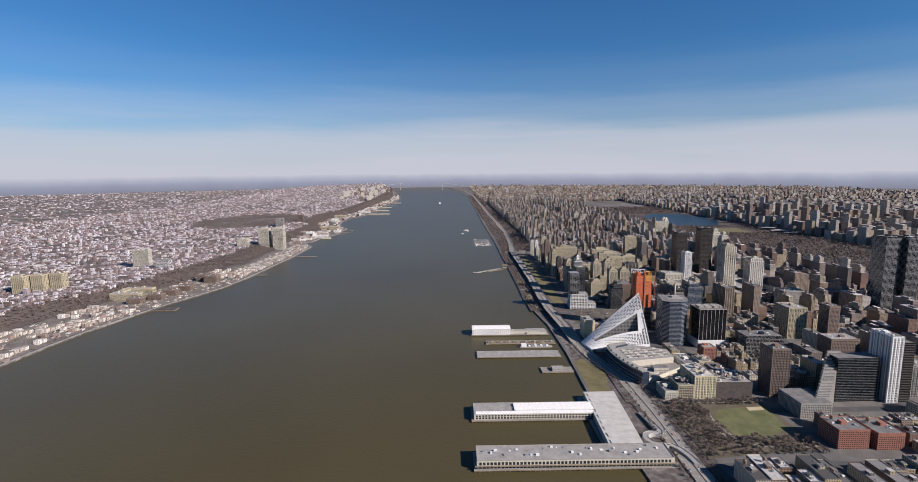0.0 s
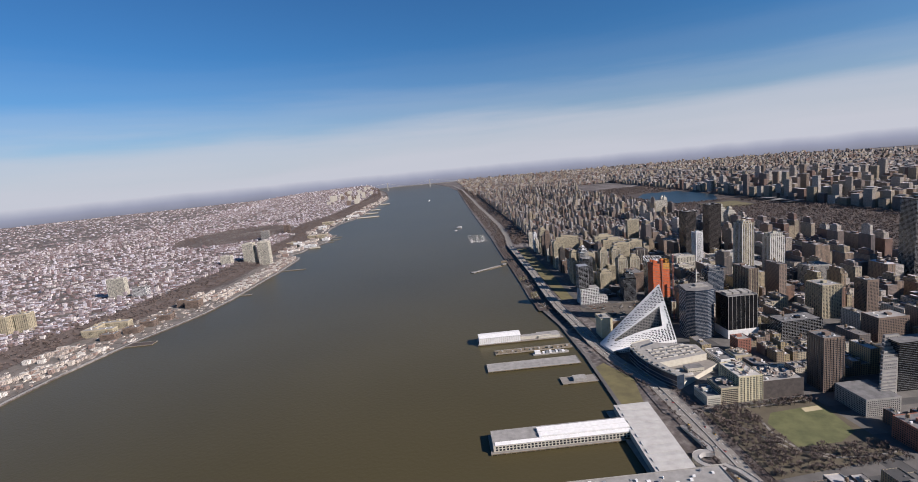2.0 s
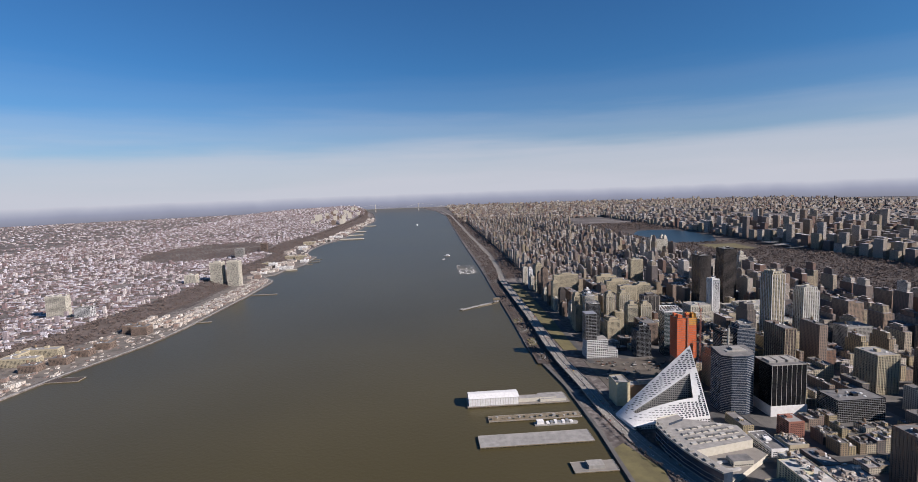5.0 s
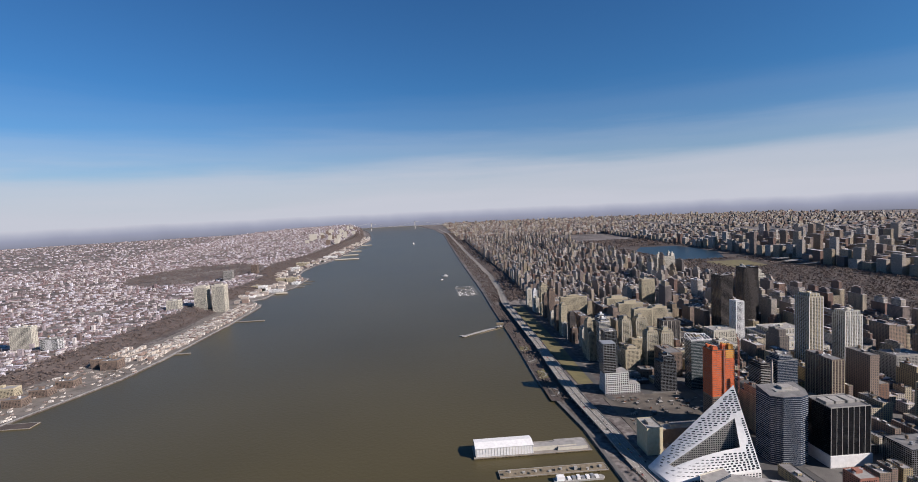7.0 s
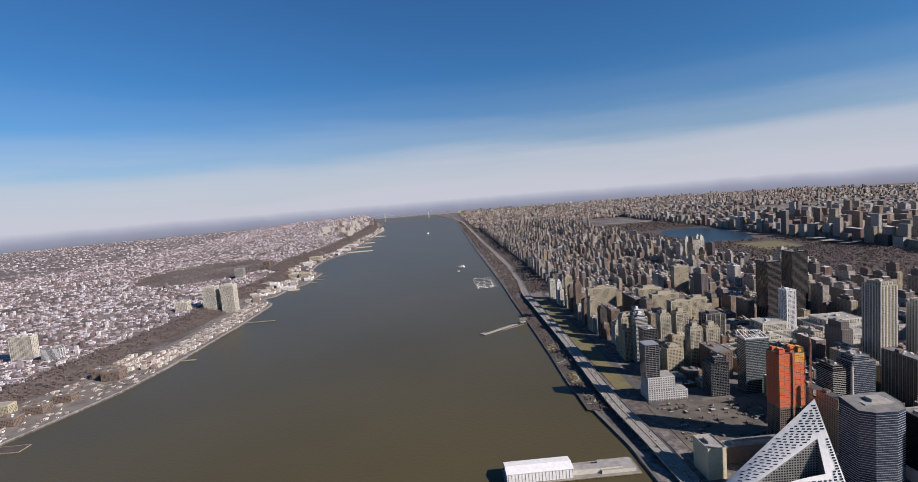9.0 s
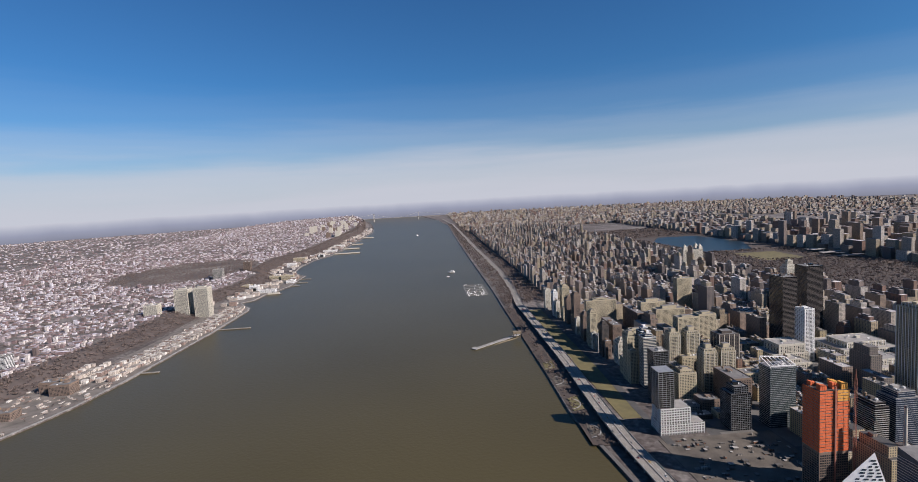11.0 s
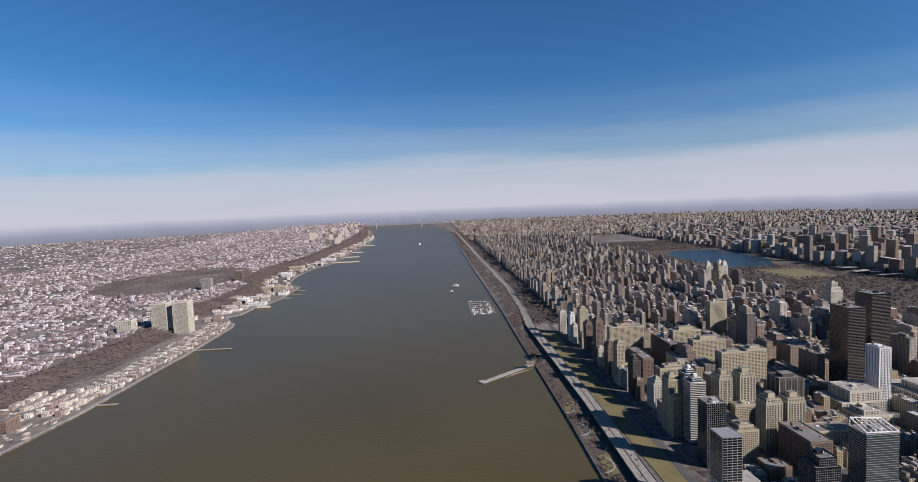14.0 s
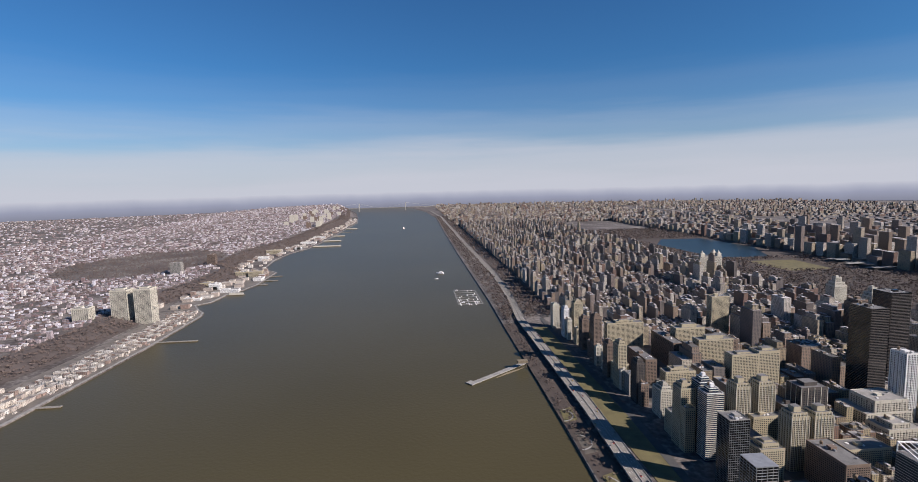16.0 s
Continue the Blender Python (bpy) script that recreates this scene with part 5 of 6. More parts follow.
rnd = np.random.default_rng(42)
far_rows = []
for n in range(48, 124):
    for i, (a, b) in enumerate(zip(AVX, AVX[1:])):
        if n >= 59 and a >= 850:
            continue
        if a < 0:
            a = lerp([(1420, -52), (1500, -70), (2200, -55), (4000, -55), (6000, -40)], street(n)) if n >= 59 else a
        if n < 59:
            kind = ((20, 14), (28, 16), (40, 21), (70, 36), (100, 60), (110, 65))[min(i, 5)]
        elif n < 73:
            kind = ((44, 24), (46, 24), (52, 24), (62, 26))[min(i, 3)]
        else:
            kind = ((42, 20), (42, 17), (42, 16), (48, 17))[min(i, 3)]
        for x0, x1, y0, y1, h in lots(n, a, b, rnd, kind, 0.72 if n < 73 else 0.46):
            if not clear(x0, x1, y0, y1) or not (y1 - y0 > 8):
                continue
            z = ground_e((x0 + x1) / 2, y0) + 0.2
            if n < 70 and x0 < 480 and (h > 26 or x0 < 300):
                house(x0, x1, y0, y1, h, z, rnd)
            else:
                far_rows.append((x0, x1, y0, y1, z - 3, z + h))
                if h > 34 and rnd.uniform() < 0.6:
                    dx, dy, up = (x1 - x0) * 0.16, (y1 - y0) * 0.16, h * rnd.uniform(0.1, 0.28)
                    far_rows.append((x0 + dx, x1 - dx, y0 + dy, y1 - dy, z + h, z + h + up))
                    h += up
                far_rows.append((x0 + (x1 - x0) * 0.3, x0 + (x1 - x0) * 0.62, y0 + (y1 - y0) * 0.3, y0 + (y1 - y0) * 0.7, z + h, z + h + rnd.uniform(2, 6)))
many_boxes("uptown_blocks", far_rows, M_cityfar, "dense masonry apartment blocks stretching uptown", "buildings")
rows = []
for n in range(44, 126):
    for a, b in zip(EAST, EAST[1:]):
        for x0, x1, y0, y1, h in lots(n, a, b, rnd, (70, 34) if n < 97 else (40, 20), 0.7):
            rows.append((x0, x1, y0, y1, 2, 8 + h * (1.35 if rnd.uniform() < 0.25 else 0.9)))
many_boxes("east_side_blocks", rows, M_cityfar, "tall apartment blocks beyond the park", "buildings")
rows = []
for _ in range(11000):
    y = 5300 + 6700 * rnd.uniform() ** 1.2
    x = rnd.uniform(-100, 6500)
    s = rnd.uniform(14, 42)
    if 2900 < x < 3300 and y < 9000:
        continue
    z = 12
    rows.append((x, x + s, y, y + rnd.uniform(12, 30), z - 4, z + max(8, rnd.normal(19, 9)) + (35 if rnd.uniform() < 0.05 else 0)))
for _ in range(5000):
    x, y = rnd.uniform(3450, 9500), rnd.uniform(-500, 5600)
    s = rnd.uniform(14, 50)
    rows.append((x, x + s, y, y + rnd.uniform(14, 40), 1, 4 + max(6, rnd.normal(13, 6))))
many_boxes("outer_district", rows, M_cityfar, "low dense districts fading to the horizon", "buildings")
# stately twin-towered block beside the park
b = thing("apartment_block", 800, 1985, 22, "huge pale stone apartment block with corner towers", "building", "city towers")
g = Geo()
g.box(-60, 40, -28, 28, 0, 72, 0, 1)
part("wall", g, [M_lime, M_roof], b)
g = Geo()
panes(g, -60, 40, -28, 28, 0, 72)
part("window_panes", g, M_glass, b, "dark window panes in rows", "stuff")
for x, y in ((-48, -18), (28, -18), (28, 18)):
    g = Geo()
    g.box(x - 9, x + 9, y - 9, y + 9, 72, 86)
    g.cone(x, y, 86, 98, 8, 1, 8)
    part("corner_tower", g, M_lime, b)

# ---- great park, reservoir, riverside woods ----
patch("great_park_ground", [(868, 122), (1650, 122), (1650, 4216), (868, 4216)], 6, M_soil, "brown winter parkland", "park")
patch("reservoir_bank", [(1110, 2420), (1420, 2400), (1620, 2800), (1600, 3380), (1250, 3400), (1080, 3100)], 8, M_soil, "brown bank round the reservoir", "park")
b = patch("reservoir", [(1130, 2445), (1410, 2425), (1590, 2810), (1570, 3350), (1270, 3370), (1100, 3080)], 8.4, M_lake, "blue park reservoir ringed by trees", "lake")
patch("great_lawn", [(1200, 2010), (1420, 2010), (1450, 2300), (1200, 2310)], 6.6, M_grass, "pale dry lawn in the park", "lawn")
for k in range(9):
    y0 = 1900 + k * 36
    w = 50 + 34 * math.sin(k * 2.1) ** 2
    patch("museum_roof", [(1640 - w, y0), (1640, y0), (1640, y0 + 30), (1640 - w, y0 + 30)], 17 + 7 * math.cos(k * 1.7), M_roofpale if k % 3 else M_roof, "pale museum roofs at the park's edge", "building")
spots = []
while len(spots) < 9500:
    x, y = rnd.uniform(872, 1646), rnd.uniform(126, 4210)
    if 1080 < x < 1620 and 2400 < y < 3400 or 1190 < x < 1455 and 2000 < y < 2315 or x > 1520 and 1890 < y < 2230:
        continue
    spots.append((x, y, 5.8, rnd.uniform(12, 20)))
forest("park_trees", spots, "dense bare winter trees of the great park", 3, 16)
spots = []
for _ in range(4200):
    y = 1400 + 5600 * rnd.uniform() ** 1.3
    s = lerp(SHORE_E, y)
    x = rnd.uniform(s + 14, -66)
    if abs(x - lerp(HIGHWAY, y)) < 15:
        continue
    spots.append((x, y, 3 + max(0, x + 200) * 0.05, rnd.uniform(10, 17)))
forest("riverside_trees", spots, "bare winter trees of the riverside park", 4, 20)


def small_tree(seed):
    """A bare tree with tapered trunk, limbs and twigs; true metres."""
    r = random.Random(seed)
    trunk, crown = Geo(), Geo()
    h = r.uniform(8, 11)
    trunk.rod((0, 0, 0), (0.1, 0.1, h * 0.45), 0.35, 0.22, 5)
    for i in range(6):
        a = i * 1.05 + r.uniform(-0.3, 0.3)
        e = r.uniform(0.5, 1.1)
        tip = (math.cos(a) * math.cos(e) * h * 0.4, math.sin(a) * math.cos(e) * h * 0.4, h * 0.42 + math.sin(e) * h * 0.5)
        trunk.rod((0.1, 0.1, h * r.uniform(0.3, 0.45)), tip, 0.16, 0.05, 3)
        for k in range(17):
            f = r.uniform(0.35, 1.0)
            p = Vector(tip) * f + Vector((0, 0, h * 0.4 * (1 - f)))
            q = p + Vector((r.uniform(-1, 1), r.uniform(-1, 1), r.uniform(-0.2, 1))).normalized() * h * r.uniform(0.12, 0.22)
            crown.rod(p, q, 0.2, 0.05, 3)
    return trunk.mesh("trunk", M_bark), crown.mesh("crown", M_twig)


SAPLINGS = [small_tree(s) for s in range(5)]


def plant(x, y, z, s):
    i = int(abs(x * 3 + y)) % 5
    t = new("tree")
    t.matrix_basis = pose(x * K, y * K, z * K, 0, 0, (x * 37 + y * 11) % 360) @ Matrix.Diagonal((s, s, s, 1))
    tagged(t, "bare winter tree with fine twigs", "tree", "park trees")
    for nm, me in zip(("trunk", "crown"), SAPLINGS[i]):
        o = new(nm, me)
        o.parent = t


for _ in range(110):
    x, y = rnd.uniform(-118, 54), rnd.uniform(-425, -250)
    if -56 < x < 54 and -378 < y < -272 and rnd.uniform() < 0.97:
        continue
    plant(x, y, 4.4, rnd.uniform(0.8, 1.2))
spots = []
for _ in range(950):
    x, y = rnd.uniform(-118, 56), rnd.uniform(-428, -250)
    if -58 < x < 56 and -380 < y < -270:
        continue
    spots.append((x, y, 4.3, rnd.uniform(6, 10)))
for y in range(-480, 60, 5):
    for o in (-19, 18, 24):
        if rnd.uniform() < 0.75:
            spots.append((lerp(HIGHWAY, y) + o + rnd.uniform(-3, 3), y + rnd.uniform(-3, 3), 3.4, rnd.uniform(5, 8)))
for _ in range(260):
    y = rnd.uniform(330, 1380)
    spots.append((lerp(SHORE_E, y) + rnd.uniform(8, 34), y, 3.2, rnd.uniform(5, 9)))
forest("park_grove", spots, "bare winter trees round the sports field and the road", 9, 44, 0.5)
for y in range(-500, 60, 16):
    for o in (-18, 18):
        if rnd.uniform() < 0.7:
            plant(lerp(HIGHWAY, y) + o + rnd.uniform(-2, 2), y + rnd.uniform(-3, 3), 3.4, rnd.uniform(0.6, 0.9))
for _ in range(60):
    y = rnd.uniform(330, 1380)
    plant(rnd.uniform(-248, -220), y, 3.2, rnd.uniform(0.6, 1.0))

# ---- far bank ----
def bank(d, y):
    return lerp(SHORE_W, y) - d


rows, spots = [], []
for j in range(-60, 560):
    y = j * 13.5
    far = y > 3600
    if j % 6 == 0 or (far and j % 2):
        continue
    for i in range(0, 150):
        d = 305 + i * 15.5
        lush = math.sin(d / 71 + 1.3 * math.sin(y / 113)) * math.sin(y / 87 + 1.7 * math.sin(d / 190)) + 0.5 * math.sin(d / 33 + y / 41)
        if i % 13 == 12 or rnd.uniform() < (0.33 if d < 1200 else 0.5) + 0.45 * max(0.0, lush):
            continue
        x, yy = bank(d, y) + rnd.uniform(-2, 2), y + rnd.uniform(-1.5, 1.5)
        if (x + 2050) ** 2 / 400 ** 2 + (yy - 2850) ** 2 / 520 ** 2 < 1:
            continue
        z = hills_w(lerp(SHORE_W, yy) - x, yy)
        h = max(4, rnd.normal(7, 1.8)) + (rnd.uniform(6, 22) if rnd.uniform() < 0.02 else 0)
        s = rnd.uniform(7, 14) * (2.4 if rnd.uniform() < 0.07 else 1)
        rows.append((x, x + s, yy, yy + rnd.uniform(6.5, 10.5) * (1.8 if far else 1), z - 4, z + h))
for _ in range(9500):
    y, d = rnd.uniform(0, 11200), rnd.uniform(2500, 8200)
    x = bank(d, y)
    z = hills_w(d, y)
    s = rnd.uniform(9, 24) * (3 if rnd.uniform() < 0.06 else 1)
    rows.append((x, x + s, y, y + rnd.uniform(8, 22), z - 3, z + rnd.uniform(5, 11)))
for _ in range(6000):
    y, d = rnd.uniform(7000, 11400), rnd.uniform(170, 2600)
    x, z = bank(d, y), hills_w(d, y)
    rows.append((x, x + rnd.uniform(8, 22), y, y + rnd.uniform(8, 22), z - 3, z + rnd.uniform(5, 12) + (20 if rnd.uniform() < 0.04 else 0)))
many_boxes("hillside_houses", rows, M_njfar, "small pale houses packed over the far plateau", "houses")
for _ in range(9500):
    y = -500 + 9500 * rnd.uniform() ** 1.1
    d = rnd.uniform(lerp([(-1800, 225), (600, 230), (1300, 172), (2500, 158), (9000, 80)], y), lerp([(-1800, 345), (600, 318), (1300, 275), (2500, 260), (9000, 240)], y))
    spots.append((bank(d, y), y, hills_w(d, y) - 1, rnd.uniform(9, 15)))
for _ in range(2200):
    a, r = rnd.uniform(0, 6.283), math.sqrt(rnd.uniform())
    x, y = -2050 + 400 * r * math.cos(a), 2850 + 520 * r * math.sin(a)
    spots.append((x, y, hills_w(lerp(SHORE_W, y) - x, y) - 1, rnd.uniform(9, 15)))
for _ in range(30000):
    y, d = -300 + 11200 * rnd.uniform(), 300 + 5600 * rnd.uniform() ** 1.2
    spots.append((bank(d, y), y, hills_w(d, y) - 1, rnd.uniform(8, 14)))
forest("cliff_trees", spots, "bare brown woods on the cliff and between the houses", 6, 13)
g = Geo()
ys = [y for y in range(-800, 9200, 100)]
for y0, y1 in zip(ys, ys[1:]):
    for s0, s1 in ((0, 0.25), (0.25, 0.5), (0.5, 0.75), (0.75, 1.0)):
        q = []
        for y, s in ((y0, s1), (y0, s0), (y1, s0), (y1, s1)):
            d0 = lerp([(-1800, 222), (600, 227), (1300, 168), (2500, 152), (9000, 82)], y)
            d1 = lerp([(-1800, 350), (600, 322), (1300, 284), (2500, 266), (9000, 240)], y)
            d = d0 + (d1 - d0) * s
            q.append((bank(d, y), y, hills_w(d, y) + 1.2))
        g.quad(q)
solid("wooded_slope", g, M_cliff, "dark brown wooded cliff slope of the far bank", "slope", "", "structure")
# waterfront row houses
rows = []
for y in range(-500, 1000, 13):
    for d0 in (32, 62, 96, 140, 180):
        if 430 < y < 840:
            continue
        keep = 0.55 + 0.5 * math.sin(y / 47 + d0 / 30)
        if rnd.uniform() < (0.95 if y > 840 else keep):
            x = bank(d0 + rnd.uniform(0, 5), y)
            rows.append((x - rnd.uniform(10, 16), x, y, y + rnd.uniform(9, 12.8), 2, 2.8 + rnd.uniform(6, 12)))
for y in range(1010, 1700, 26):
    for d0 in (22, 66):
        for k in range(4):
            x = bank(d0 + k * 9.4, y) - 3
            rows.append((x - 9, x, y + k * 3, y + 11 + k * 3, 2, 2.8 + rnd.uniform(7.5, 9.5)))
for y in range(1760, 7000, 30):
    for d0 in (30, 80, 125):
        if rnd.uniform() < 0.5:
            x = bank(d0 + rnd.uniform(-10, 10), y)
            rows.append((x - rnd.uniform(14, 40), x, y, y + rnd.uniform(14, 26), 2, 2.8 + rnd.uniform(6, 18)))
many_boxes("waterfront_row_houses", rows, M_rowhouse, "cream waterfront row houses and low sheds", "houses")
for y0, y1, a, b_ in ((-500, 60, 16, 222), (70, 430, 14, 222), (440, 830, 12, 222), (840, 1000, 12, 200), (1010, 1720, 10, 150), (1740, 2600, 10, 140)):
    g = Geo()
    for y in range(y0, y1, 10):
        g.quad([(bank(b_, y), y, 3.05), (bank(a, y), y, 3.05), (bank(a, y + 10), y + 10, 3.05), (bank(b_, y + 10), y + 10, 3.05)])
    solid("waterfront_lot", g, M_lot, "sandy open lots and car parks along the far waterfront", "lot", "", "structure")
ribbon("riverwalk", SHORE_W, [y for y in YS if y < 7000], -9, -1.5, lambda y: 3.3, M_roofpale, "pale riverside walk on the far bank", "path", 0.5)
rows, spots = [], []
for _ in range(1500):
    y, d = rnd.uniform(-500, 1700), rnd.uniform(14, 215)
    if y > 1000 and d > 130:
        continue
    x = bank(d, y)
    if rnd.uniform() < 0.45:
        w = rnd.uniform(3, 9)
        rows.append((x, x + w, y, y + rnd.uniform(2, 14), 2.9, 3.1 + rnd.uniform(1.2, 4)))
    else:
        spots.append((x, y, 3, rnd.uniform(5, 9)))
many_boxes("lot_clutter", rows, M_rowhouse, "parked vans, sheds and trailers on the waterfront lots", "clutter")
forest("lot_trees", spots, "small bare trees between the waterfront houses", 11, 16)
# courtyard block, slabs and towers on the far bank
tower("courtyard_block", -1606, -1512, 520, 545, 22, M_tan, "tan courtyard apartment block wing", roof=M_roofpale, base=2.8, keep=False)
tower("courtyard_block", -1606, -1512, 595, 620, 22, M_tan, "tan courtyard apartment block wing", roof=M_roofpale, base=2.8, keep=False)
tower("courtyard_block", -1606, -1582, 546, 594, 22, M_tan, "tan courtyard apartment block wing", roof=M_roofpale, base=2.8, keep=False)
for x, y in ((-1492, 470), (-1455, 520), (-1440, 580), (-1420, 640)):
    tower("apartment_block", x - 28, x + 16, y, y + 30, 18, M_brown, "brown waterfront apartment block", base=2.8, keep=False)
for x, y in ((-1400, 776), (-1440, 800)):
    tower("apartment_block", x - 24, x + 24, y, y + 34, 26, M_brown, "brown and white waterfront apartment block", base=2.8, keep=False)
for x, y, h in ((-1412, 1590, 116), (-1492, 1600, 112)):
    tower("riverside_tower", x - 26, x + 26, y - 22, y + 22, h, M_lime, "pale stone high-rise on the far bank", "ribs", base=3, crown=6, keep=False, bay=2.8)
tower("riverside_tower", -1620, -1570, 1545, 1580, 62, M_lime, "tan high-rise block on the far bank", "ribs", base=5, keep=False)
tower("riverside_tower", -1800, -1735, 960, 985, 92, M_lime, "wide yellow-tan high-rise slab on the far plateau", "ribs", base=10, keep=False, trim=M_lime)
tower("riverside_tower", -1690, -1640, 930, 960, 52, M_grey, "grey high-rise block with white bands", "bands", base=14, keep=False, trim=M_white)
for x in (-1905, -1860, -1815):
    tower("riverside_tower", x - 20, x + 18, 530 + (x + 1905) * 0.5, 560 + (x + 1905) * 0.5, 62, M_tan, "tan ribbed high-rise slab on the far plateau", "ribs", base=22, keep=False)
tower("riverside_tower", -1714, -1664, 2410, 2440, 70, M_grey, "grey high-rise on the far plateau", "ribs", base=20, keep=False)
tower("riverside_tower", -1640, -1600, 2670, 2700, 74, M_brown, "dark high-rise on the far plateau", "ribs", base=20, keep=False)
for x, y, w in ((-1400, 2120, 44), (-1445, 3000, 60)):
    tower("apartment_block", x - w / 2, x + w / 2, y, y + 30, 26, M_white, "white waterfront apartment block with flat roof", roof=M_roofpale, base=2.8, keep=False)
for i in range(34):
    x, y = bank(rnd.uniform(220, 760), 5000 + i * 120), 5000 + i * 120
    hh = rnd.uniform(30, 85)
    tower("far_high_rise", x - 22, x + 22, y, y + 24, hh, M_lime if i % 3 else M_brown, "distant high-rise on the cliff top", "plain", base=50, keep=False)
for x0, y0, ln in ((-1280, 1337, 130), (-1300, 905, 60), (-1262, 4900, 120)):
    b = pier("jetty", x0, x0 + ln, y0, y0 + 8, "thin timber jetty off the far bank", 2.2)
for x0, y0, ln, dp in ((-1300, 1990, 70, 14), (-1245, 2200, 50, 10), (-1245, 2300, 70, 10), (-1245, 2420, 60, 10), (-1290, 3690, 215, 26), (-1280, 4080, 150, 24), (-1265, 4500, 110, 22), (-1262, 5300, 130, 26)):
    b = pier("wharf", x0, x0 + ln, y0, y0 + dp, "old wharf with sheds off the far bank", 2.4, M_concrete)
    if dp > 12:
        g = Geo()
        g.box(x0 + 8, x0 + ln - 6, y0 + 3, y0 + dp - 3, 2.4, 10, 0, 1)
        part("shed", g, [M_lime, M_roofpale], b)
for x, y, w, d, h in ((-1420, 2440, 54, 34, 24), (-1352, 2430, 66, 34, 26), (-1480, 2160, 50, 40, 24), (-1345, 2040, 76, 30, 14), (-1290, 2300, 40, 60, 12), (-1430, 1900, 60, 24, 10), (-1520, 3330, 90, 40, 26), (-1450, 3560, 110, 44, 14), (-1420, 3900, 120, 40, 16), (-1400, 4300, 100, 50, 18)):
    tower("apartment_block", x, x + w, y, y + d, h, M_tan if h > 20 else M_white, "low pale waterfront block with flat roof", roof=M_roofpale, base=2.8, keep=False)
b = pier("jetty", -1425, -1330, 395, 425, "low brown quay off the far bank", 1.8, M_soil)

# ---- suspension bridge ----
b = thing("suspension_bridge", 0, 0, 0, "grey steel suspension bridge far up the river", "bridge")
for x in (-1560, -690):
    g = Geo()
    for y in (9490, 9515):
        g.box(x - 8, x - 2, y, y + 6, 0, 150)
        g.box(x + 2, x + 8, y, y + 6, 0, 150)
    for z in (60, 100, 142):
        g.box(x - 8, x + 8, 9490, 9521, z, z + 8, floor=True)
    part("bridge_tower", g, M_membrane, b)
g = Geo()
g.box(-2200, 100, 9492, 9518, 60, 64, floor=True)
part("bridge_deck", g, M_grey, b)
for y in (9493, 9517):
    g = Geo()
    for k in range(24):
        t0, t1 = -1 + k / 12, -1 + (k + 1) / 12
        g.rod((-1125 + 435 * t0, y, 70 + 80 * t0 * t0), (-1125 + 435 * t1, y, 70 + 80 * t1 * t1), 1.6, 1.6, 3)
    g.rod((-1560, y, 150), (-2150, y, 66), 1.6, 1.6, 3)
    g.rod((-690, y, 150), (-100, y, 66), 1.6, 1.6, 3)
    part("main_cable", g, M_membrane, b)

# ---- boats and marina ----
b = thing("marina", -314, 1770, 0, "marina of pale floating docks full of small boats", "marina")
for y in range(-120, 130, 40):
    g = Geo()
    g.box(-46, 40, y, y + 4, 0.1, 0.9, floor=True)
    part("dock", g, M_roofpale, b)
for x in (-48, 40):
    g = Geo()
    g.box(x, x + 3, -124, 128, 0.1, 0.9, floor=True)
    part("dock", g, M_roofpale, b)
hull = Geo()
hull.prism([(-2, -6), (2, -6), (2, 3), (0, 7), (-2, 3)], 0.0, 1.6, floor=True)
cab = Geo()
cab.box(-1.4, 1.4, -4, 1, 1.6, 3.4)
HULL, CAB = hull.mesh("hull", M_white), cab.mesh("cabin", M_white)


def boat(x, y, rz, s=1.0):
    t = new("boat")
    t.matrix_basis = pose(x * K, y * K, 0, 0, 0, rz) @ Matrix.Diagonal((s, s, s, 1))
    tagged(t, "small white cabin boat on the river", "boat", "boats")
    for nm, me in (("hull", HULL), ("cabin", CAB)):
        o = new(nm, me)
        o.parent = t


for y in range(-120, 130, 40):
    for x in range(-40, 38, 8):
        for e in (-8.5, 12):
            if rnd.uniform() < 0.2:
                boat(-314 + x + rnd.uniform(-1, 1), 1770 + y + e, rnd.choice([0, 180]), rnd.uniform(0.8, 1.2))
for x, y, rz, s in ((-395, 2330, 70, 3.0), (-420, 2180, 80, 1.5), (-640, 5200, 10, 4), (-1462, -75, 60, 2.2)):
    boat(x, y, rz, s)

# ---- vehicles ----
def car_meshes():
    body, cabin, wheel = Geo(), Geo(), Geo()
    body.prism([(-0.9, -2.2), (0.9, -2.2), (0.9, 2.2), (-0.9, 2.2)], 0.3, 0.9, floor=True)
    cabin.prism([(-0.8, -1.4), (0.8, -1.4), (0.8, 0.8), (-0.8, 0.8)], 0.9, 1.5)
    wheel.cone(0, 0, -0.1, 0.1, 0.33, 0.33, 8)
    return body, cabin.mesh("cabin", M_glass), wheel.mesh("wheel", M_asphalt)


cb, CABIN, WHEEL = car_meshes()
PAINT = [surface("car_paint_" + n, c, tuple(min(1, v * 1.15) for v in c), rough=0.35, bumped=0) for n, c in
         (("white", (0.65, 0.65, 0.65)), ("black", (0.03, 0.03, 0.03)), ("silver", (0.4, 0.4, 0.42)), ("yellow", (0.6, 0.38, 0.03)), ("red", (0.35, 0.04, 0.03)))]
BODIES = [cb.mesh("body", p) for p in PAINT]
NAMES = ["white", "black", "silver", "yellow", "red"]


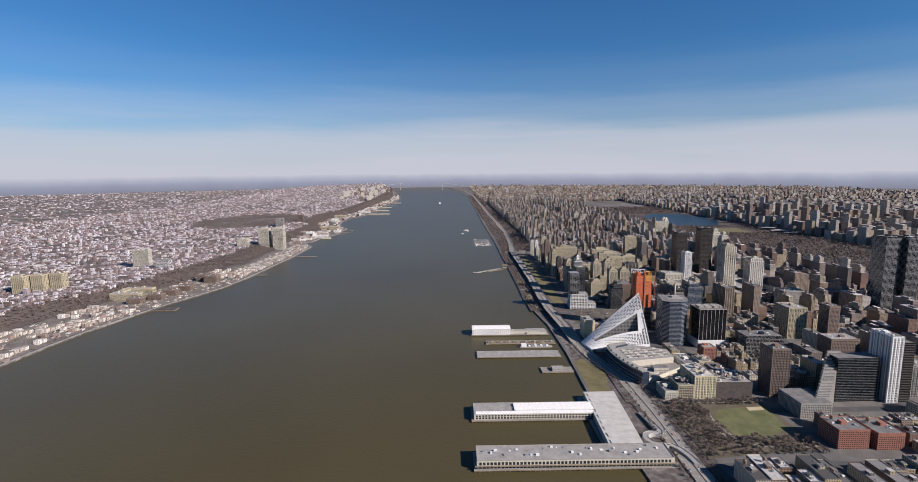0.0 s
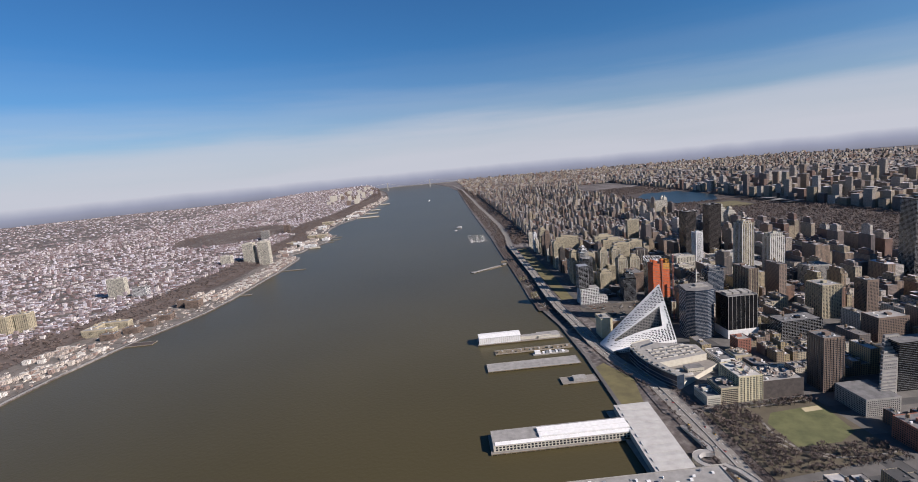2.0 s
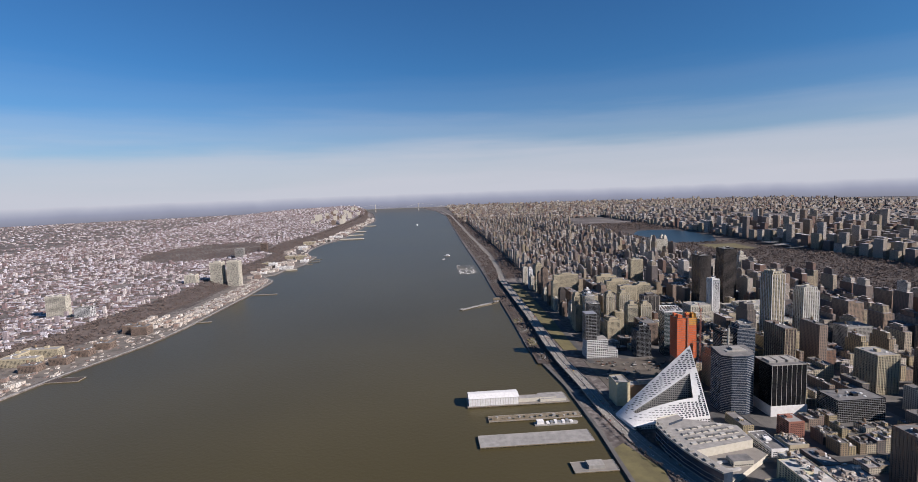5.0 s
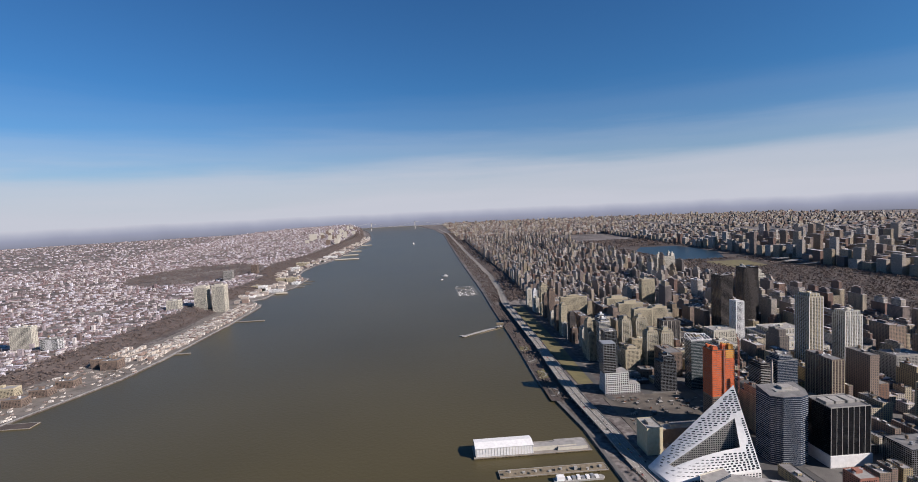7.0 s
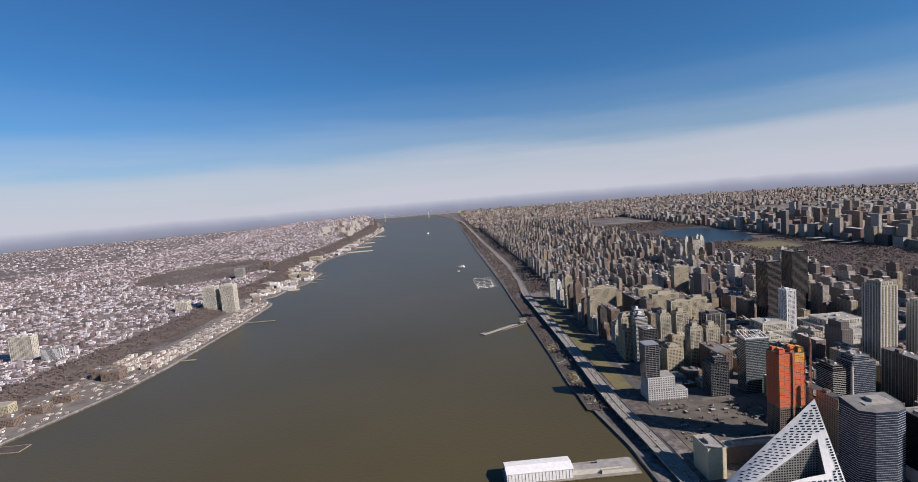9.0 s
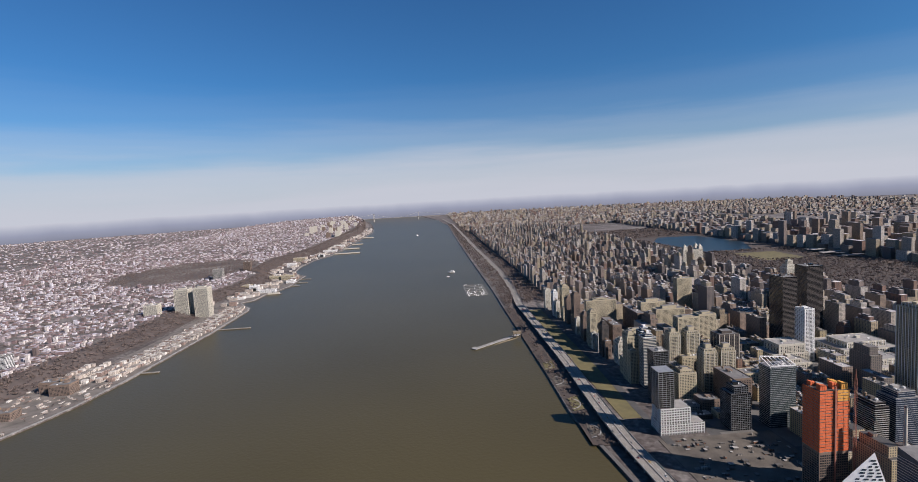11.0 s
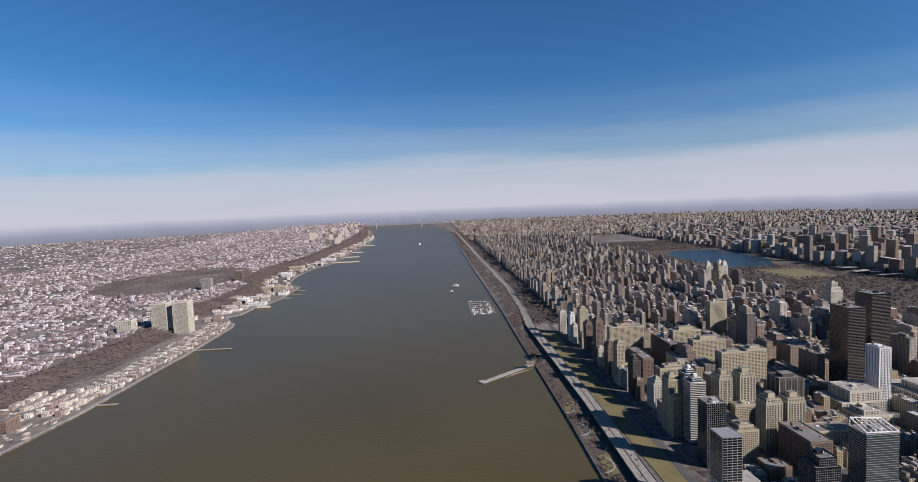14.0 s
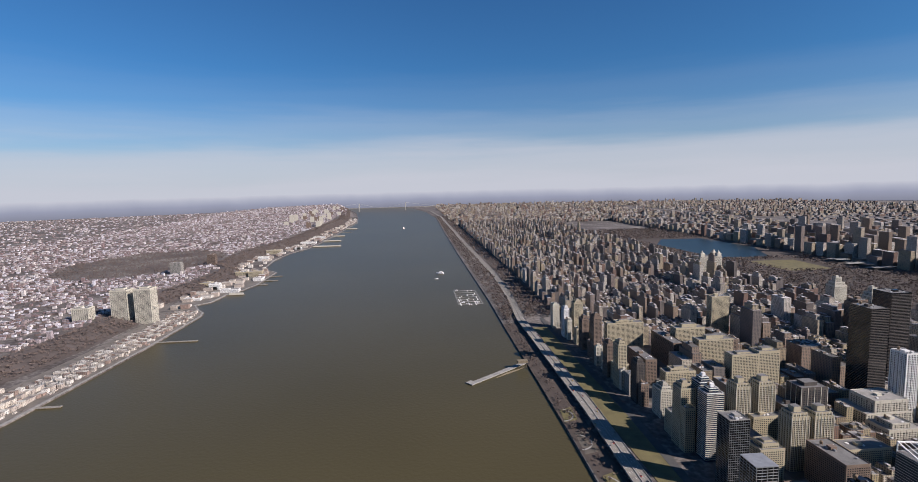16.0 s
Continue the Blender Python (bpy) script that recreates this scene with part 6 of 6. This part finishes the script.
def car(x, y, z, rz, i):
    t = new("car")
    t.matrix_basis = pose(x * K, y * K, z * K, 0, 0, rz)
    tagged(t, NAMES[i] + " car on the asphalt", "car", "cars")
    o = new("body", BODIES[i])
    o.parent = t
    o = new("cabin", CABIN)
    o.parent = t
    for wx, wy in ((-0.85, -1.4), (0.85, -1.4), (-0.85, 1.4), (0.85, 1.4)):
        o = new("wheel", WHEEL)
        o.parent = t
        o.matrix_basis = pose(wx * K, wy * K, 0.33 * K, 0, 90, 0)


for y in range(-640, 1380, 16):
    if rnd.uniform() < 0.8:
        o = rnd.choice([-11.2, -7.3, -3.2, 3.2, 7.3, 11.2])
        car(lerp(HIGHWAY, y) + o, y + rnd.uniform(-6, 6), deck_z(y) + 0.02, 0 if o > 0 else 180, rnd.integers(0, 5))

# ---- far distance: land below the horizon, haze painted into a glowing ring ----
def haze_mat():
    m = bpy.data.materials.new("painted_haze")
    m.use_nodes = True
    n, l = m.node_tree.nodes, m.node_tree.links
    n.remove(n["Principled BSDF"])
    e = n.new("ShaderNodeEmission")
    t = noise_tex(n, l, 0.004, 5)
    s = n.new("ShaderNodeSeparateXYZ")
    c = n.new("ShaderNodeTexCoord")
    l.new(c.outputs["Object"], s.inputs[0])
    # emission grows paler with height, painting the haze up to the sky
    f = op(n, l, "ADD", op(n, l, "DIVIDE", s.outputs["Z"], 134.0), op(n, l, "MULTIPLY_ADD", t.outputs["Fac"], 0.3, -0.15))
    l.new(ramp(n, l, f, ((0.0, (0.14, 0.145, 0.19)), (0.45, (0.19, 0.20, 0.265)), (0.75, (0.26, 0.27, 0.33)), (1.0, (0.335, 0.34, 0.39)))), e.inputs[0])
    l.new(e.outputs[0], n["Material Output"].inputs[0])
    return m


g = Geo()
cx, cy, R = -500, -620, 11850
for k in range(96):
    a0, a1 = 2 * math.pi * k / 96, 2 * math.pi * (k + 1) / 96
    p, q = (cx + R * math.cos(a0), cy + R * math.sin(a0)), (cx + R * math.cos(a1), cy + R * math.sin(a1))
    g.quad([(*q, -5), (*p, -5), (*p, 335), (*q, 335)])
solid("backdrop", g, haze_mat(), "glowing backdrop ring with distant haze painted along the horizon", "backdrop", "", "structure")
